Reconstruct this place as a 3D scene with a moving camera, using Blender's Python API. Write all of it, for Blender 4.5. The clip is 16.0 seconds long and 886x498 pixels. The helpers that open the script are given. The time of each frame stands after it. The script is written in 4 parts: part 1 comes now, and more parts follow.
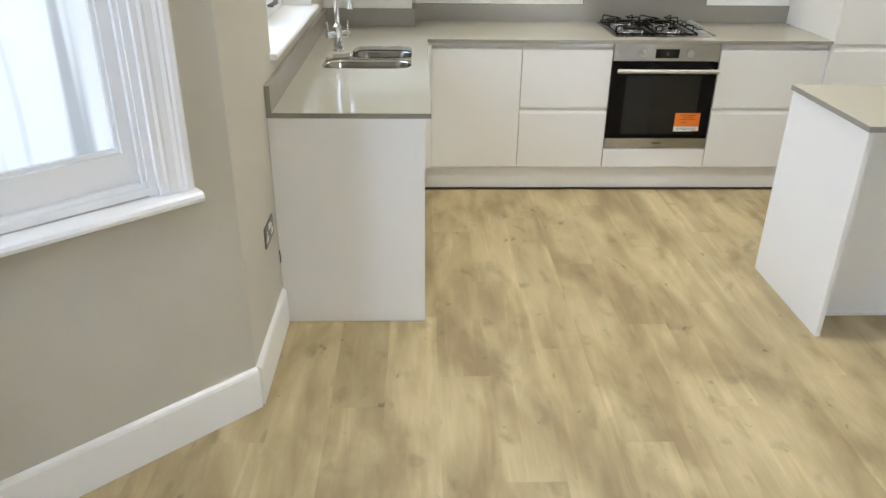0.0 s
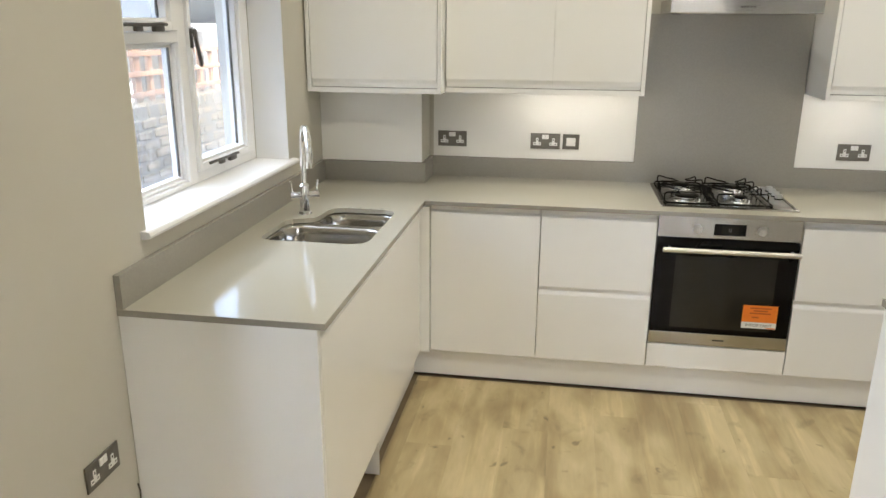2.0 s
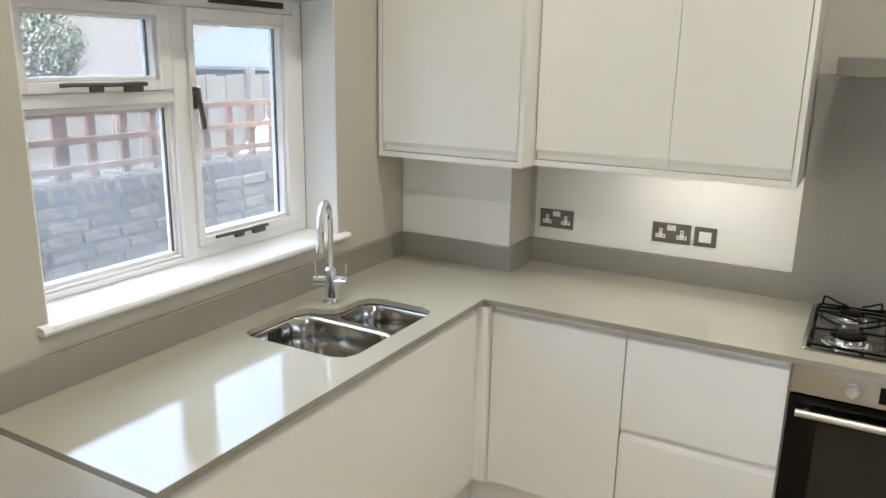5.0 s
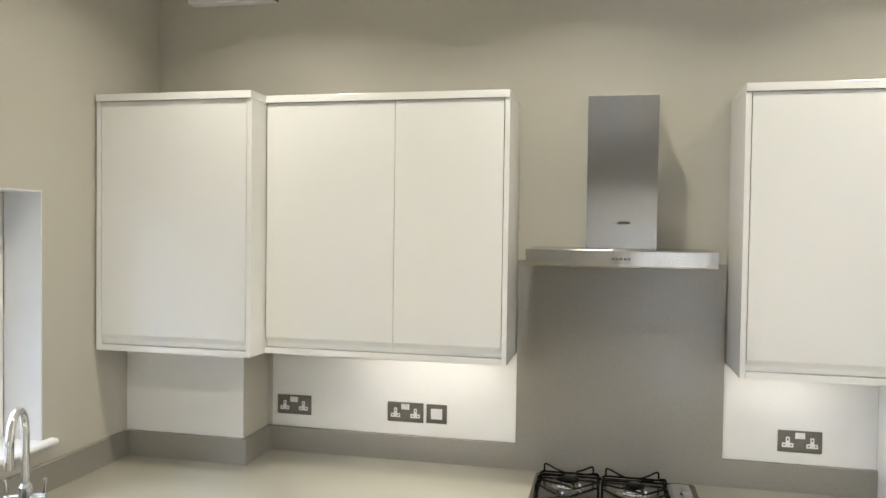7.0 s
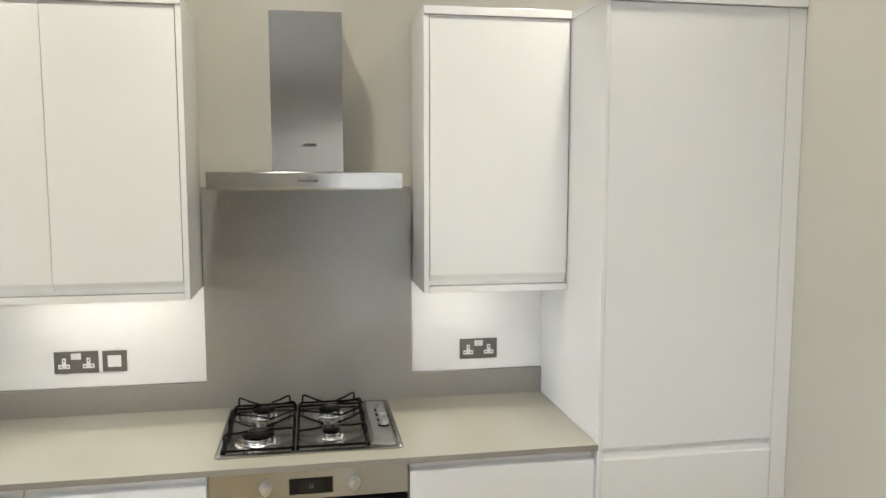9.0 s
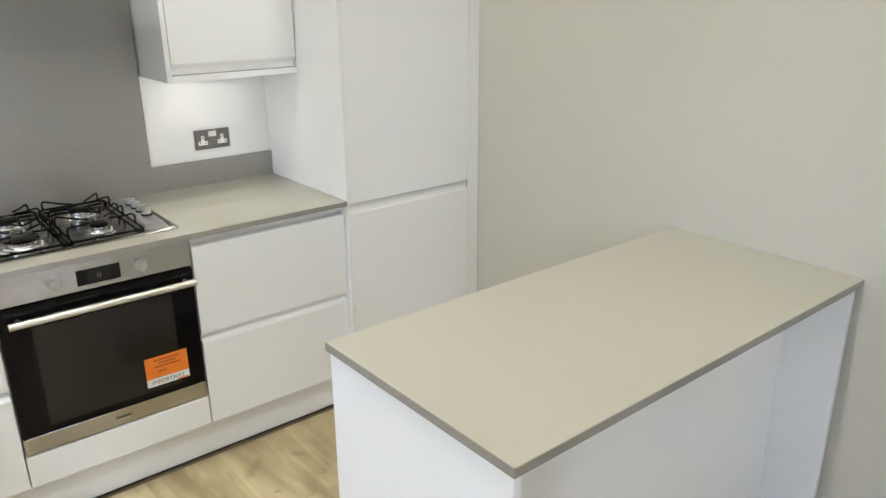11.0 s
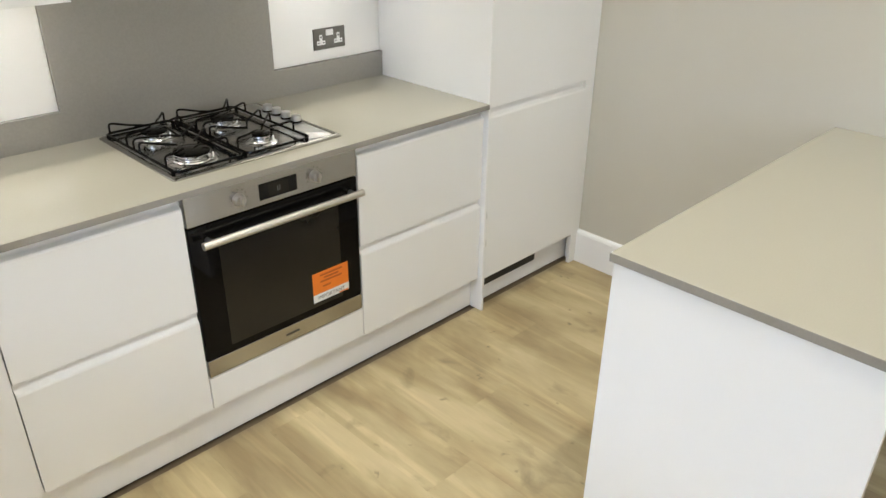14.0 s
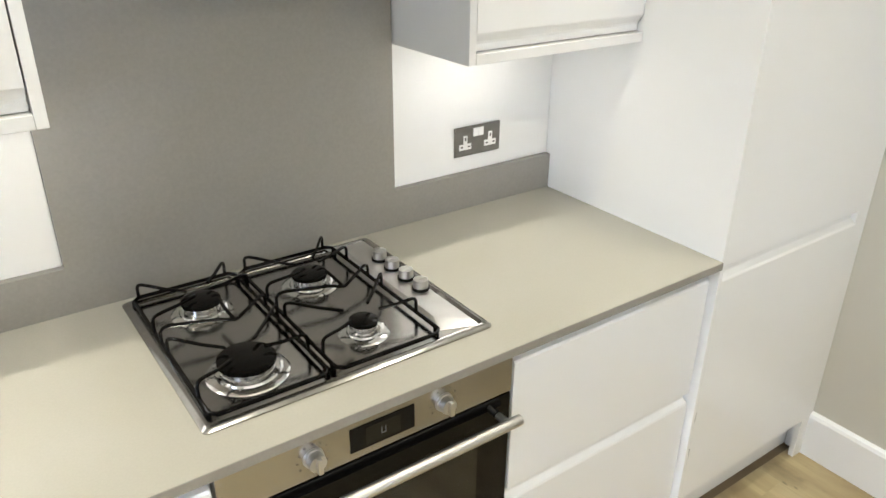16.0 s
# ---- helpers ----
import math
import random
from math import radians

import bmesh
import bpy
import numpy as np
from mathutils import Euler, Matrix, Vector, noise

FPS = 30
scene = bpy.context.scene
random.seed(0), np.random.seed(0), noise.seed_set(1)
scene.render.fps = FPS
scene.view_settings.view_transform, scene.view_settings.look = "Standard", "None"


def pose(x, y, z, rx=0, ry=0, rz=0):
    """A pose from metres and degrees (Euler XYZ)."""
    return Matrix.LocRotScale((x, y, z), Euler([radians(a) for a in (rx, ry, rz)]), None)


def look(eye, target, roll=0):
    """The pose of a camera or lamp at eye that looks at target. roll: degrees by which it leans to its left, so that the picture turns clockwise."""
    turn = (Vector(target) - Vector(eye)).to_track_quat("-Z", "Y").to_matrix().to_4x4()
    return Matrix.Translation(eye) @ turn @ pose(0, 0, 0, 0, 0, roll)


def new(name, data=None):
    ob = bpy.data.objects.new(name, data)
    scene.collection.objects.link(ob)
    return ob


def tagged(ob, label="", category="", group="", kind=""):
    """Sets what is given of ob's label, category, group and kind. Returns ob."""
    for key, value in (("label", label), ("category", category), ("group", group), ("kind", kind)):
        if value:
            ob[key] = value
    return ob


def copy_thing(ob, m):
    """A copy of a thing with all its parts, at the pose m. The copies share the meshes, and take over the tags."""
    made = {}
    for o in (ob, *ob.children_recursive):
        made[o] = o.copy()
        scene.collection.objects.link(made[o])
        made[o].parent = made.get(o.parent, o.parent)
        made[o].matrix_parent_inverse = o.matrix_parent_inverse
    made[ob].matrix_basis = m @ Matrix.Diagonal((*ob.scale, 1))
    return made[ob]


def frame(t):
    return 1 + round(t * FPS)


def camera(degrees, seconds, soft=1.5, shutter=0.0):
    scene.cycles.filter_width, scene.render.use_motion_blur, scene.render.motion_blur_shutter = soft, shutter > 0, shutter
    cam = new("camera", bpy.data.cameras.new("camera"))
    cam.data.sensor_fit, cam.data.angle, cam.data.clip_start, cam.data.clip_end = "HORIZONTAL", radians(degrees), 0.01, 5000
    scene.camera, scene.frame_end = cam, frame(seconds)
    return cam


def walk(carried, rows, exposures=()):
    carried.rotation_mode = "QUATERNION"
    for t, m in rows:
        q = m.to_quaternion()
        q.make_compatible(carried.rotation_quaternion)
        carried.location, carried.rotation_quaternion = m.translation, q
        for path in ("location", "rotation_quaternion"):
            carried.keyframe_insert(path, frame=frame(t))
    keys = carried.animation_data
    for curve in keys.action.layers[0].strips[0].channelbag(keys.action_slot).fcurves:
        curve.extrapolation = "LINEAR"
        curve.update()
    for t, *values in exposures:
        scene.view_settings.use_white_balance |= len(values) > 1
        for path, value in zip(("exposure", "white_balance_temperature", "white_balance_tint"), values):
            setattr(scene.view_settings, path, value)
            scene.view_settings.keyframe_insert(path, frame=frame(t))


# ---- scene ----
cam = camera(61.2, 16.0)
PATH = [
    (0, (0.303, -0.022, 1.651), (0.363, 1.773, 0.773), 0.7),
    (0.5, (0.361, 0.19, 1.671), (0.45, 2.037, 0.908), 0.7),
    (1, (0.458, 0.463, 1.683), (0.499, 2.349, 1.017), 0.4),
    (1.5, (0.746, 0.713, 1.679), (0.651, 2.616, 1.071), 0.4),
    (2, (0.945, 0.885, 1.665), (0.644, 2.775, 1.083), 0.4),
    (2.5, (1.141, 1.094, 1.674), (0.609, 2.93, 1.085), 0.7),
    (3, (1.307, 1.3, 1.67), (0.581, 3.056, 1.048), 1.1),
    (3.2, (1.408, 1.396, 1.677), (0.591, 3.106, 1.037), 0.9),
    (5.3, (1.484, 1.807, 1.757), (0.535, 3.513, 1.321), 1.5),
    (5.5, (1.493, 1.816, 1.771), (0.567, 3.547, 1.389), 1.4),
    (6, (1.547, 1.814, 1.801), (0.721, 3.621, 1.567), 1.4),
    (6.5, (1.596, 1.82, 1.824), (0.944, 3.707, 1.7), 1.1),
    (7, (1.641, 1.84, 1.821), (1.21, 3.792, 1.768), 0.8),
    (7.5, (1.674, 1.863, 1.805), (1.466, 3.852, 1.78), 0.6),
    (8, (1.691, 1.877, 1.806), (1.68, 3.876, 1.751), 0.3),
    (8.5, (1.689, 1.904, 1.779), (1.866, 3.893, 1.668), 0.2),
    (9, (1.683, 1.923, 1.757), (2.034, 3.881, 1.555), -0.0),
    (9.5, (1.62, 1.868, 1.728), (2.167, 3.766, 1.412), -0.0),
    (10, (1.483, 1.782, 1.702), (2.257, 3.572, 1.262), 0.2),
    (10.2, (1.445, 1.757, 1.697), (2.304, 3.494, 1.202), -0.0),
    (12.3, (0.505, 1.762, 1.628), (1.963, 2.834, 0.775), 0.5),
    (12.5, (0.455, 1.793, 1.629), (1.914, 2.848, 0.758), 0.6),
    (13, (0.39, 1.902, 1.635), (1.82, 2.972, 0.733), 0.5),
    (13.5, (0.457, 2.102, 1.63), (1.815, 3.255, 0.721), 0.5),
    (14, (0.561, 2.345, 1.667), (1.823, 3.601, 0.757), 0.7),
    (14.5, (0.629, 2.628, 1.667), (1.804, 3.974, 0.767), 0.5),
    (15, (0.722, 2.852, 1.652), (1.859, 4.24, 0.766), 0.9),
    (15.5, (0.951, 3.065, 1.67), (2.066, 4.476, 0.793), 0.5),
    (16, (1.152, 3.235, 1.666), (2.197, 4.704, 0.8), 0.5),
]
walk(cam, [(t, look(eye, target, roll)) for t, eye, target, roll in PATH],
     [(0, 2.71, 5650, 8), (1, 2.66, 5520, 8), (1.5, 2.64, 5850, 8), (3, 2.64, 6000, 8), (5.5, 2.52, 5680, 8), (7.5, 2.75, 5750, 8), (10, 2.76, 5560, 8), (12.5, 2.88, 5450, 8), (13, 2.87, 5550, 8), (14.5, 2.83, 5700, 8), (15.5, 2.96, 5620, 8), (16, 3.07, 5620, 8)])

# ---- world, lamps ----
world = bpy.data.worlds.new("sky")
scene.world = world
world.use_nodes = True
wn = world.node_tree.nodes
sky = wn.new("ShaderNodeTexSky")
sky.sky_type = "NISHITA"
sky.sun_disc = False
sky.sun_elevation = radians(45)
sky.sun_rotation = radians(125)
sky.dust_density = 7.0
overcast = wn.new("ShaderNodeHueSaturation")
overcast.inputs["Saturation"].default_value = 0.8
world.node_tree.links.new(sky.outputs[0], overcast.inputs["Color"])
world.node_tree.links.new(overcast.outputs[0], wn["Background"].inputs[0])
wn["Background"].inputs[1].default_value = 0.30
sun_data = bpy.data.lights.new("sun", "SUN")
sun_data.energy, sun_data.angle, sun_data.color = 0.15, radians(14), (1.0, 0.96, 0.9)
sun_lamp = new("sun", sun_data)
sun_lamp.matrix_world = look((7, -5, 10), (0, 2, 0))

LAMP_COLOUR = (1.0, 0.865, 0.64)
# rows at y 1.2 and -0.3 are unseen, added to fill the near floor
DOWNLIGHTS = [(lx, ly) for ly in (4.02, 2.58, 1.2, -0.3) for lx in (0.45, 1.53, 2.65)]
CEIL = 2.95


def disc_lamp(name, place, size, power, colour, spread=170):
    data = bpy.data.lights.new(name, "AREA")
    data.shape, data.size, data.energy, data.color, data.spread = "DISK", size, power, colour, radians(spread)
    lamp = new(name, data)
    lamp.matrix_world = pose(*place)
    return lamp


for lx, ly in DOWNLIGHTS:
    disc_lamp("downlight_lamp", (lx, ly, CEIL - 0.012), 0.075, 1.15 if ly > 3 else 1.4 if ly > 2 else 0.18 if ly > 0 else 0.55, LAMP_COLOUR, 135)

# daylight in the two bay windows' openings
BAY_LIGHT = (((-0.846, 1.854, 1.60), (-0.041, 0.965, 1.60), 0.30), ((-1.275, 0.687, 1.60), (0.0, 0.687, 1.60), 5.6))
for eye, aim, watts in BAY_LIGHT:
    bay_data = bpy.data.lights.new("window_daylight", "AREA")
    bay_data.shape, bay_data.size, bay_data.size_y, bay_data.energy, bay_data.color = "RECTANGLE", 0.66, 1.40, watts, (0.84, 0.89, 1.0)
    new("window_daylight", bay_data).matrix_world = look(eye, aim)

# daylight in the casement window's opening
casement_data = bpy.data.lights.new("window_daylight", "AREA")
casement_data.shape, casement_data.size, casement_data.size_y, casement_data.energy, casement_data.color = "RECTANGLE", 1.06, 0.76, 0.65, (0.84, 0.89, 1.0)
casement_data.spread = radians(82)
new("window_daylight", casement_data).matrix_world = look((-0.385, 3.455, 1.50), (0.9, 3.42, 0.45))

# ---- materials ----
def mat(name, colour, rough=0.5, metal=0.0, other=None, scale=6.0, bump=0.0, fine=120.0, stretch=(1, 1, 1), rough_var=0.0, coat=0.0, random_tone=0.0, spec=0.5):
    """A painted, stone or metal surface: two tones by slow noise, fine relief by quick noise."""
    m = bpy.data.materials.new(name)
    m.use_nodes = True
    nt = m.node_tree
    n, link = nt.nodes, nt.links.new
    b = n["Principled BSDF"]
    b.inputs["Base Color"].default_value = (*colour, 1)
    b.inputs["Roughness"].default_value = rough
    b.inputs["Metallic"].default_value = metal
    b.inputs["Coat Weight"].default_value = coat
    b.inputs["Specular IOR Level"].default_value = spec
    b.inputs["Coat Roughness"].default_value = 0.06
    tc = n.new("ShaderNodeTexCoord")
    mp = n.new("ShaderNodeMapping")
    mp.inputs["Scale"].default_value = stretch
    link(tc.outputs["Object"], mp.inputs[0])
    slow = n.new("ShaderNodeTexNoise")
    slow.inputs["Scale"].default_value, slow.inputs["Detail"].default_value = scale, 6
    link(mp.outputs[0], slow.inputs[0])
    if other or random_tone:
        ramp = n.new("ShaderNodeValToRGB")
        ramp.color_ramp.elements[0].position, ramp.color_ramp.elements[1].position = 0.3, 0.7
        ramp.color_ramp.elements[0].color = (*colour, 1)
        ramp.color_ramp.elements[1].color = (*(other or colour), 1)
        link(slow.outputs["Fac"], ramp.inputs[0])
        out = ramp.outputs[0]
        if random_tone:
            info = n.new("ShaderNodeObjectInfo")
            rng = n.new("ShaderNodeMapRange")
            rng.inputs["To Min"].default_value, rng.inputs["To Max"].default_value = 1 - random_tone, 1 + random_tone
            link(info.outputs["Random"], rng.inputs[0])
            mul = n.new("ShaderNodeVectorMath")
            mul.operation = "MULTIPLY"
            link(out, mul.inputs[0])
            link(rng.outputs[0], mul.inputs[1])
            out = mul.outputs[0]
        link(out, b.inputs["Base Color"])
    if rough_var:
        rr = n.new("ShaderNodeMapRange")
        rr.inputs["To Min"].default_value, rr.inputs["To Max"].default_value = max(0.02, rough - rough_var), rough + rough_var
        link(slow.outputs["Fac"], rr.inputs[0])
        link(rr.outputs[0], b.inputs["Roughness"])
    if bump:
        quick = n.new("ShaderNodeTexNoise")
        quick.inputs["Scale"].default_value, quick.inputs["Detail"].default_value = fine, 3
        link(mp.outputs[0], quick.inputs[0])
        bp = n.new("ShaderNodeBump")
        bp.inputs["Strength"].default_value, bp.inputs["Distance"].default_value = bump, 0.002
        link(quick.outputs["Fac"], bp.inputs["Height"])
        link(bp.outputs[0], b.inputs["Normal"])
    return m


WALL = mat("greige_wall_paint", (0.50, 0.48, 0.42), 0.55, other=(0.525, 0.505, 0.445), scale=1.3, bump=0.12, fine=160)
CEILING = mat("white_ceiling_paint", (0.80, 0.79, 0.77), 0.7, other=(0.77, 0.76, 0.74), scale=2, bump=0.1)
TRIM = mat("white_satin_woodwork", (0.83, 0.835, 0.845), 0.32, other=(0.81, 0.815, 0.825), scale=3, bump=0.05, fine=90)
GLOSS = mat("white_gloss_door", (0.825, 0.823, 0.81), 0.14, other=(0.81, 0.808, 0.795), scale=1.5, bump=0.02, fine=40, rough_var=0.03)
CARCASS = mat("white_cabinet_board", (0.77, 0.765, 0.75), 0.3, other=(0.74, 0.735, 0.72), scale=3, bump=0.03)
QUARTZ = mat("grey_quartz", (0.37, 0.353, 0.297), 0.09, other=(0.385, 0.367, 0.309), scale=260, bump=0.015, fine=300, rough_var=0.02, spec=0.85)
# same stone as QUARTZ, darkened: the shade of upright faces is in the colour
QUARTZ_SHADED = mat("grey_quartz_shaded", (0.262, 0.247, 0.22), 0.22, other=(0.280, 0.264, 0.236), scale=140, bump=0.015, fine=300, rough_var=0.05, spec=1.0)
WHITE_PANEL = mat("white_acrylic_panel", (0.82, 0.815, 0.795), 0.12, other=(0.80, 0.795, 0.775), scale=2)
STEEL = mat("brushed_steel", (0.46, 0.45, 0.435), 0.22, 1.0, other=(0.43, 0.42, 0.405), scale=9, stretch=(1, 30, 30))
STEEL_V = mat("brushed_steel_chimney", (0.52, 0.515, 0.505), 0.2, 1.0, other=(0.47, 0.465, 0.455), scale=3)
CANOPY_STEEL = mat("brushed_steel_canopy", (0.48, 0.47, 0.46), 0.2, 1.0, other=(0.43, 0.425, 0.415), scale=9)


def brush(material, amount, turn):
    """Brush marks: the gloss is drawn out along the marks (turn 0: level marks, 0.25: upright marks)."""
    n = material.node_tree.nodes
    along = n.new("ShaderNodeTangent")
    along.direction_type, along.axis = "RADIAL", "Z"
    b = n["Principled BSDF"]
    b.inputs["Anisotropic"].default_value, b.inputs["Anisotropic Rotation"].default_value = amount, turn
    material.node_tree.links.new(along.outputs[0], b.inputs["Tangent"])


brush(STEEL_V, 0.85, 0.0)
brush(CANOPY_STEEL, 0.85, 0.25)
HOB_STEEL = mat("hob_steel", (0.40, 0.388, 0.37), 0.16, 1.0, other=(0.36, 0.35, 0.33), scale=12, stretch=(1, 20, 1), bump=0.03, fine=80, rough_var=0.05)
SINK_STEEL = mat("polished_sink_steel", (0.55, 0.53, 0.49), 0.12, 1.0, other=(0.48, 0.465, 0.44), scale=5, rough_var=0.05)
CHROME = mat("chrome", (0.82, 0.82, 0.82), 0.05, 1.0, other=(0.78, 0.78, 0.78))
ALUMINIUM = mat("burner_aluminium", (0.80, 0.79, 0.77), 0.13, 1.0, other=(0.7, 0.69, 0.67), scale=40)
ENAMEL = mat("black_enamel", (0.003, 0.0027, 0.0023), 0.05, other=(0.005, 0.0045, 0.004), scale=30, spec=0.12)
SATIN = mat("satin_steel", (0.62, 0.61, 0.59), 0.36, 1.0, other=(0.56, 0.55, 0.53), scale=20, bump=0.05, rough_var=0.05)
BLACK_GLASS = mat("black_oven_glass", (0.003, 0.003, 0.003), 0.04, other=(0.005, 0.004, 0.004), scale=3, spec=0.12)
INNER_GLASS = mat("dark_oven_window", (0.012, 0.011, 0.009), 0.05, other=(0.017, 0.015, 0.012), scale=2, spec=0.35)
DARK = mat("dark_gap", (0.02, 0.019, 0.018), 0.7, other=(0.03, 0.028, 0.026))
VENT = mat("black_trickle_vent", (0.018, 0.015, 0.014), 0.45, other=(0.03, 0.025, 0.022), bump=0.1)
PEWTER = mat("pewter_handle", (0.10, 0.095, 0.085), 0.35, 0.8, other=(0.14, 0.13, 0.12), scale=30, bump=0.1)
PLATE = mat("satin_nickel_plate", (0.16, 0.15, 0.135), 0.38, 0.6, other=(0.19, 0.18, 0.16), scale=30)
INSERT = mat("white_plastic_insert", (0.80, 0.80, 0.78), 0.3, other=(0.77, 0.77, 0.75))
ORANGE = mat("orange_label", (0.78, 0.21, 0.015), 0.4, other=(0.74, 0.19, 0.015), scale=20)
ORANGE_TYPE = mat("dark_orange_print", (0.45, 0.10, 0.01), 0.45, other=(0.4, 0.09, 0.01))
LABEL_WHITE = mat("white_label_strip", (0.80, 0.80, 0.78), 0.4, other=(0.77, 0.77, 0.75))
INK = mat("grey_print", (0.12, 0.11, 0.10), 0.5, other=(0.15, 0.14, 0.13))
SCREEN = mat("oven_display", (0.005, 0.005, 0.005), 0.08, other=(0.008, 0.008, 0.008), spec=0.2)
DIGIT = mat("display_digit", (0.09, 0.092, 0.09), 0.4, other=(0.11, 0.112, 0.11))
BRICK = mat("weathered_stock_brick", (0.125, 0.10, 0.062), 0.9, other=(0.225, 0.188, 0.122), scale=26, bump=1.0, fine=70, random_tone=0.25)
MORTAR = mat("grey_mortar", (0.15, 0.14, 0.115), 0.95, other=(0.09, 0.085, 0.07), scale=20, bump=0.5)
TRELLIS = mat("brown_trellis_timber", (0.33, 0.20, 0.125), 0.8, other=(0.26, 0.155, 0.095), scale=10, stretch=(4, 1, 1), bump=0.3, random_tone=0.15)
FENCE = mat("weathered_fence_timber", (0.056, 0.054, 0.048), 0.9, other=(0.04, 0.039, 0.035), scale=6, stretch=(1, 1, 0.2), bump=0.3, random_tone=0.15)
RENDER_WALL = mat("pale_render", (0.066, 0.065, 0.062), 0.9, other=(0.058, 0.057, 0.055), scale=1.2, bump=0.3)
SLATE = mat("grey_slate", (0.045, 0.055, 0.072), 0.6, other=(0.036, 0.044, 0.058), scale=5, bump=0.3, random_tone=0.2)
SUBFLOOR = mat("brown_underlay", (0.20, 0.15, 0.095), 0.9, other=(0.16, 0.12, 0.075), scale=8, bump=0.3)
GROUND = mat("grey_paving_ground", (0.16, 0.155, 0.14), 0.95, other=(0.11, 0.11, 0.09), scale=1.5, bump=0.4)
LEAF = mat("leaf_green", (0.035, 0.045, 0.03), 0.7, other=(0.055, 0.065, 0.045), scale=4, random_tone=0.2)
BARK = mat("bark", (0.10, 0.08, 0.06), 0.95, other=(0.06, 0.05, 0.04), scale=12, bump=0.6)
WHITE_SHEET = mat("white_tarpaulin", (0.6, 0.6, 0.59), 0.5, other=(0.55, 0.55, 0.54), scale=4, bump=0.2)
OUTER_WALL = mat("outside_render", (0.5, 0.48, 0.44), 0.9, other=(0.45, 0.43, 0.4), scale=2, bump=0.3)


def glass_mat(name, rough=0.0, tint=(1, 1, 1)):
    m = bpy.data.materials.new(name)
    m.use_nodes = True
    b = m.node_tree.nodes["Principled BSDF"]
    b.inputs["Base Color"].default_value = (*tint, 1)
    b.inputs["Roughness"].default_value = rough
    b.inputs["Transmission Weight"].default_value = 1.0
    b.inputs["IOR"].default_value = 1.45
    return m


GLASS = glass_mat("clear_glass")
LED = mat("lit_led_diffuser", (0.8, 0.78, 0.74), 0.4, other=(0.78, 0.76, 0.72))
LED.node_tree.nodes["Principled BSDF"].inputs["Emission Color"].default_value = (1.0, 0.87, 0.70, 1)
LED.node_tree.nodes["Principled BSDF"].inputs["Emission Strength"].default_value = 3.2


def hazy_glass():
    """Clear glass with a thin, uneven translucent layer that paints in the window's glare."""
    m = glass_mat("hazy_glass")
    n, link = m.node_tree.nodes, m.node_tree.links.new
    film, mix, haze, amount = n.new("ShaderNodeBsdfTranslucent"), n.new("ShaderNodeMixShader"), n.new("ShaderNodeTexNoise"), n.new("ShaderNodeMapRange")
    haze.inputs["Scale"].default_value, haze.inputs["Detail"].default_value = 5.0, 5.0
    amount.inputs["To Min"].default_value, amount.inputs["To Max"].default_value = 0.03, 0.12
    film.inputs[0].default_value = (0.86, 0.82, 0.76, 1)
    link(n.new("ShaderNodeTexCoord").outputs["Object"], haze.inputs["Vector"])
    link(haze.outputs["Fac"], amount.inputs[0])
    link(amount.outputs[0], mix.inputs[0])
    link(n["Principled BSDF"].outputs[0], mix.inputs[1])
    link(film.outputs[0], mix.inputs[2])
    link(mix.outputs[0], n["Material Output"].inputs[0])
    return m


HAZY = hazy_glass()


def obscured_mat():
    """A diffusing film on glass: light passes softly, with faint upright folds."""
    m = bpy.data.materials.new("obscured_glass")
    m.use_nodes = True
    nt = m.node_tree
    n, link = nt.nodes, nt.links.new
    tc, mp, no, ramp = n.new("ShaderNodeTexCoord"), n.new("ShaderNodeMapping"), n.new("ShaderNodeTexNoise"), n.new("ShaderNodeValToRGB")
    mp.inputs["Scale"].default_value = (12, 12, 0.4)
    no.inputs["Scale"].default_value = 1.6
    ramp.color_ramp.elements[0].position, ramp.color_ramp.elements[0].color = 0.36, (0.60, 0.56, 0.50, 1)
    ramp.color_ramp.elements[1].position, ramp.color_ramp.elements[1].color = 0.47, (0.82, 0.77, 0.69, 1)
    link(tc.outputs["Object"], mp.inputs[0])
    link(mp.outputs[0], no.inputs[0])
    link(no.outputs["Fac"], ramp.inputs[0])
    through_film = n.new("ShaderNodeBsdfTranslucent")
    gloss = n.new("ShaderNodeBsdfGlossy")
    gloss.inputs["Roughness"].default_value = 0.1
    mix = n.new("ShaderNodeMixShader")
    mix.inputs[0].default_value = 0.05
    link(ramp.outputs[0], through_film.inputs[0])
    link(through_film.outputs[0], mix.inputs[1])
    link(gloss.outputs[0], mix.inputs[2])
    link(mix.outputs[0], n["Material Output"].inputs[0])
    return m


FROSTED = obscured_mat()


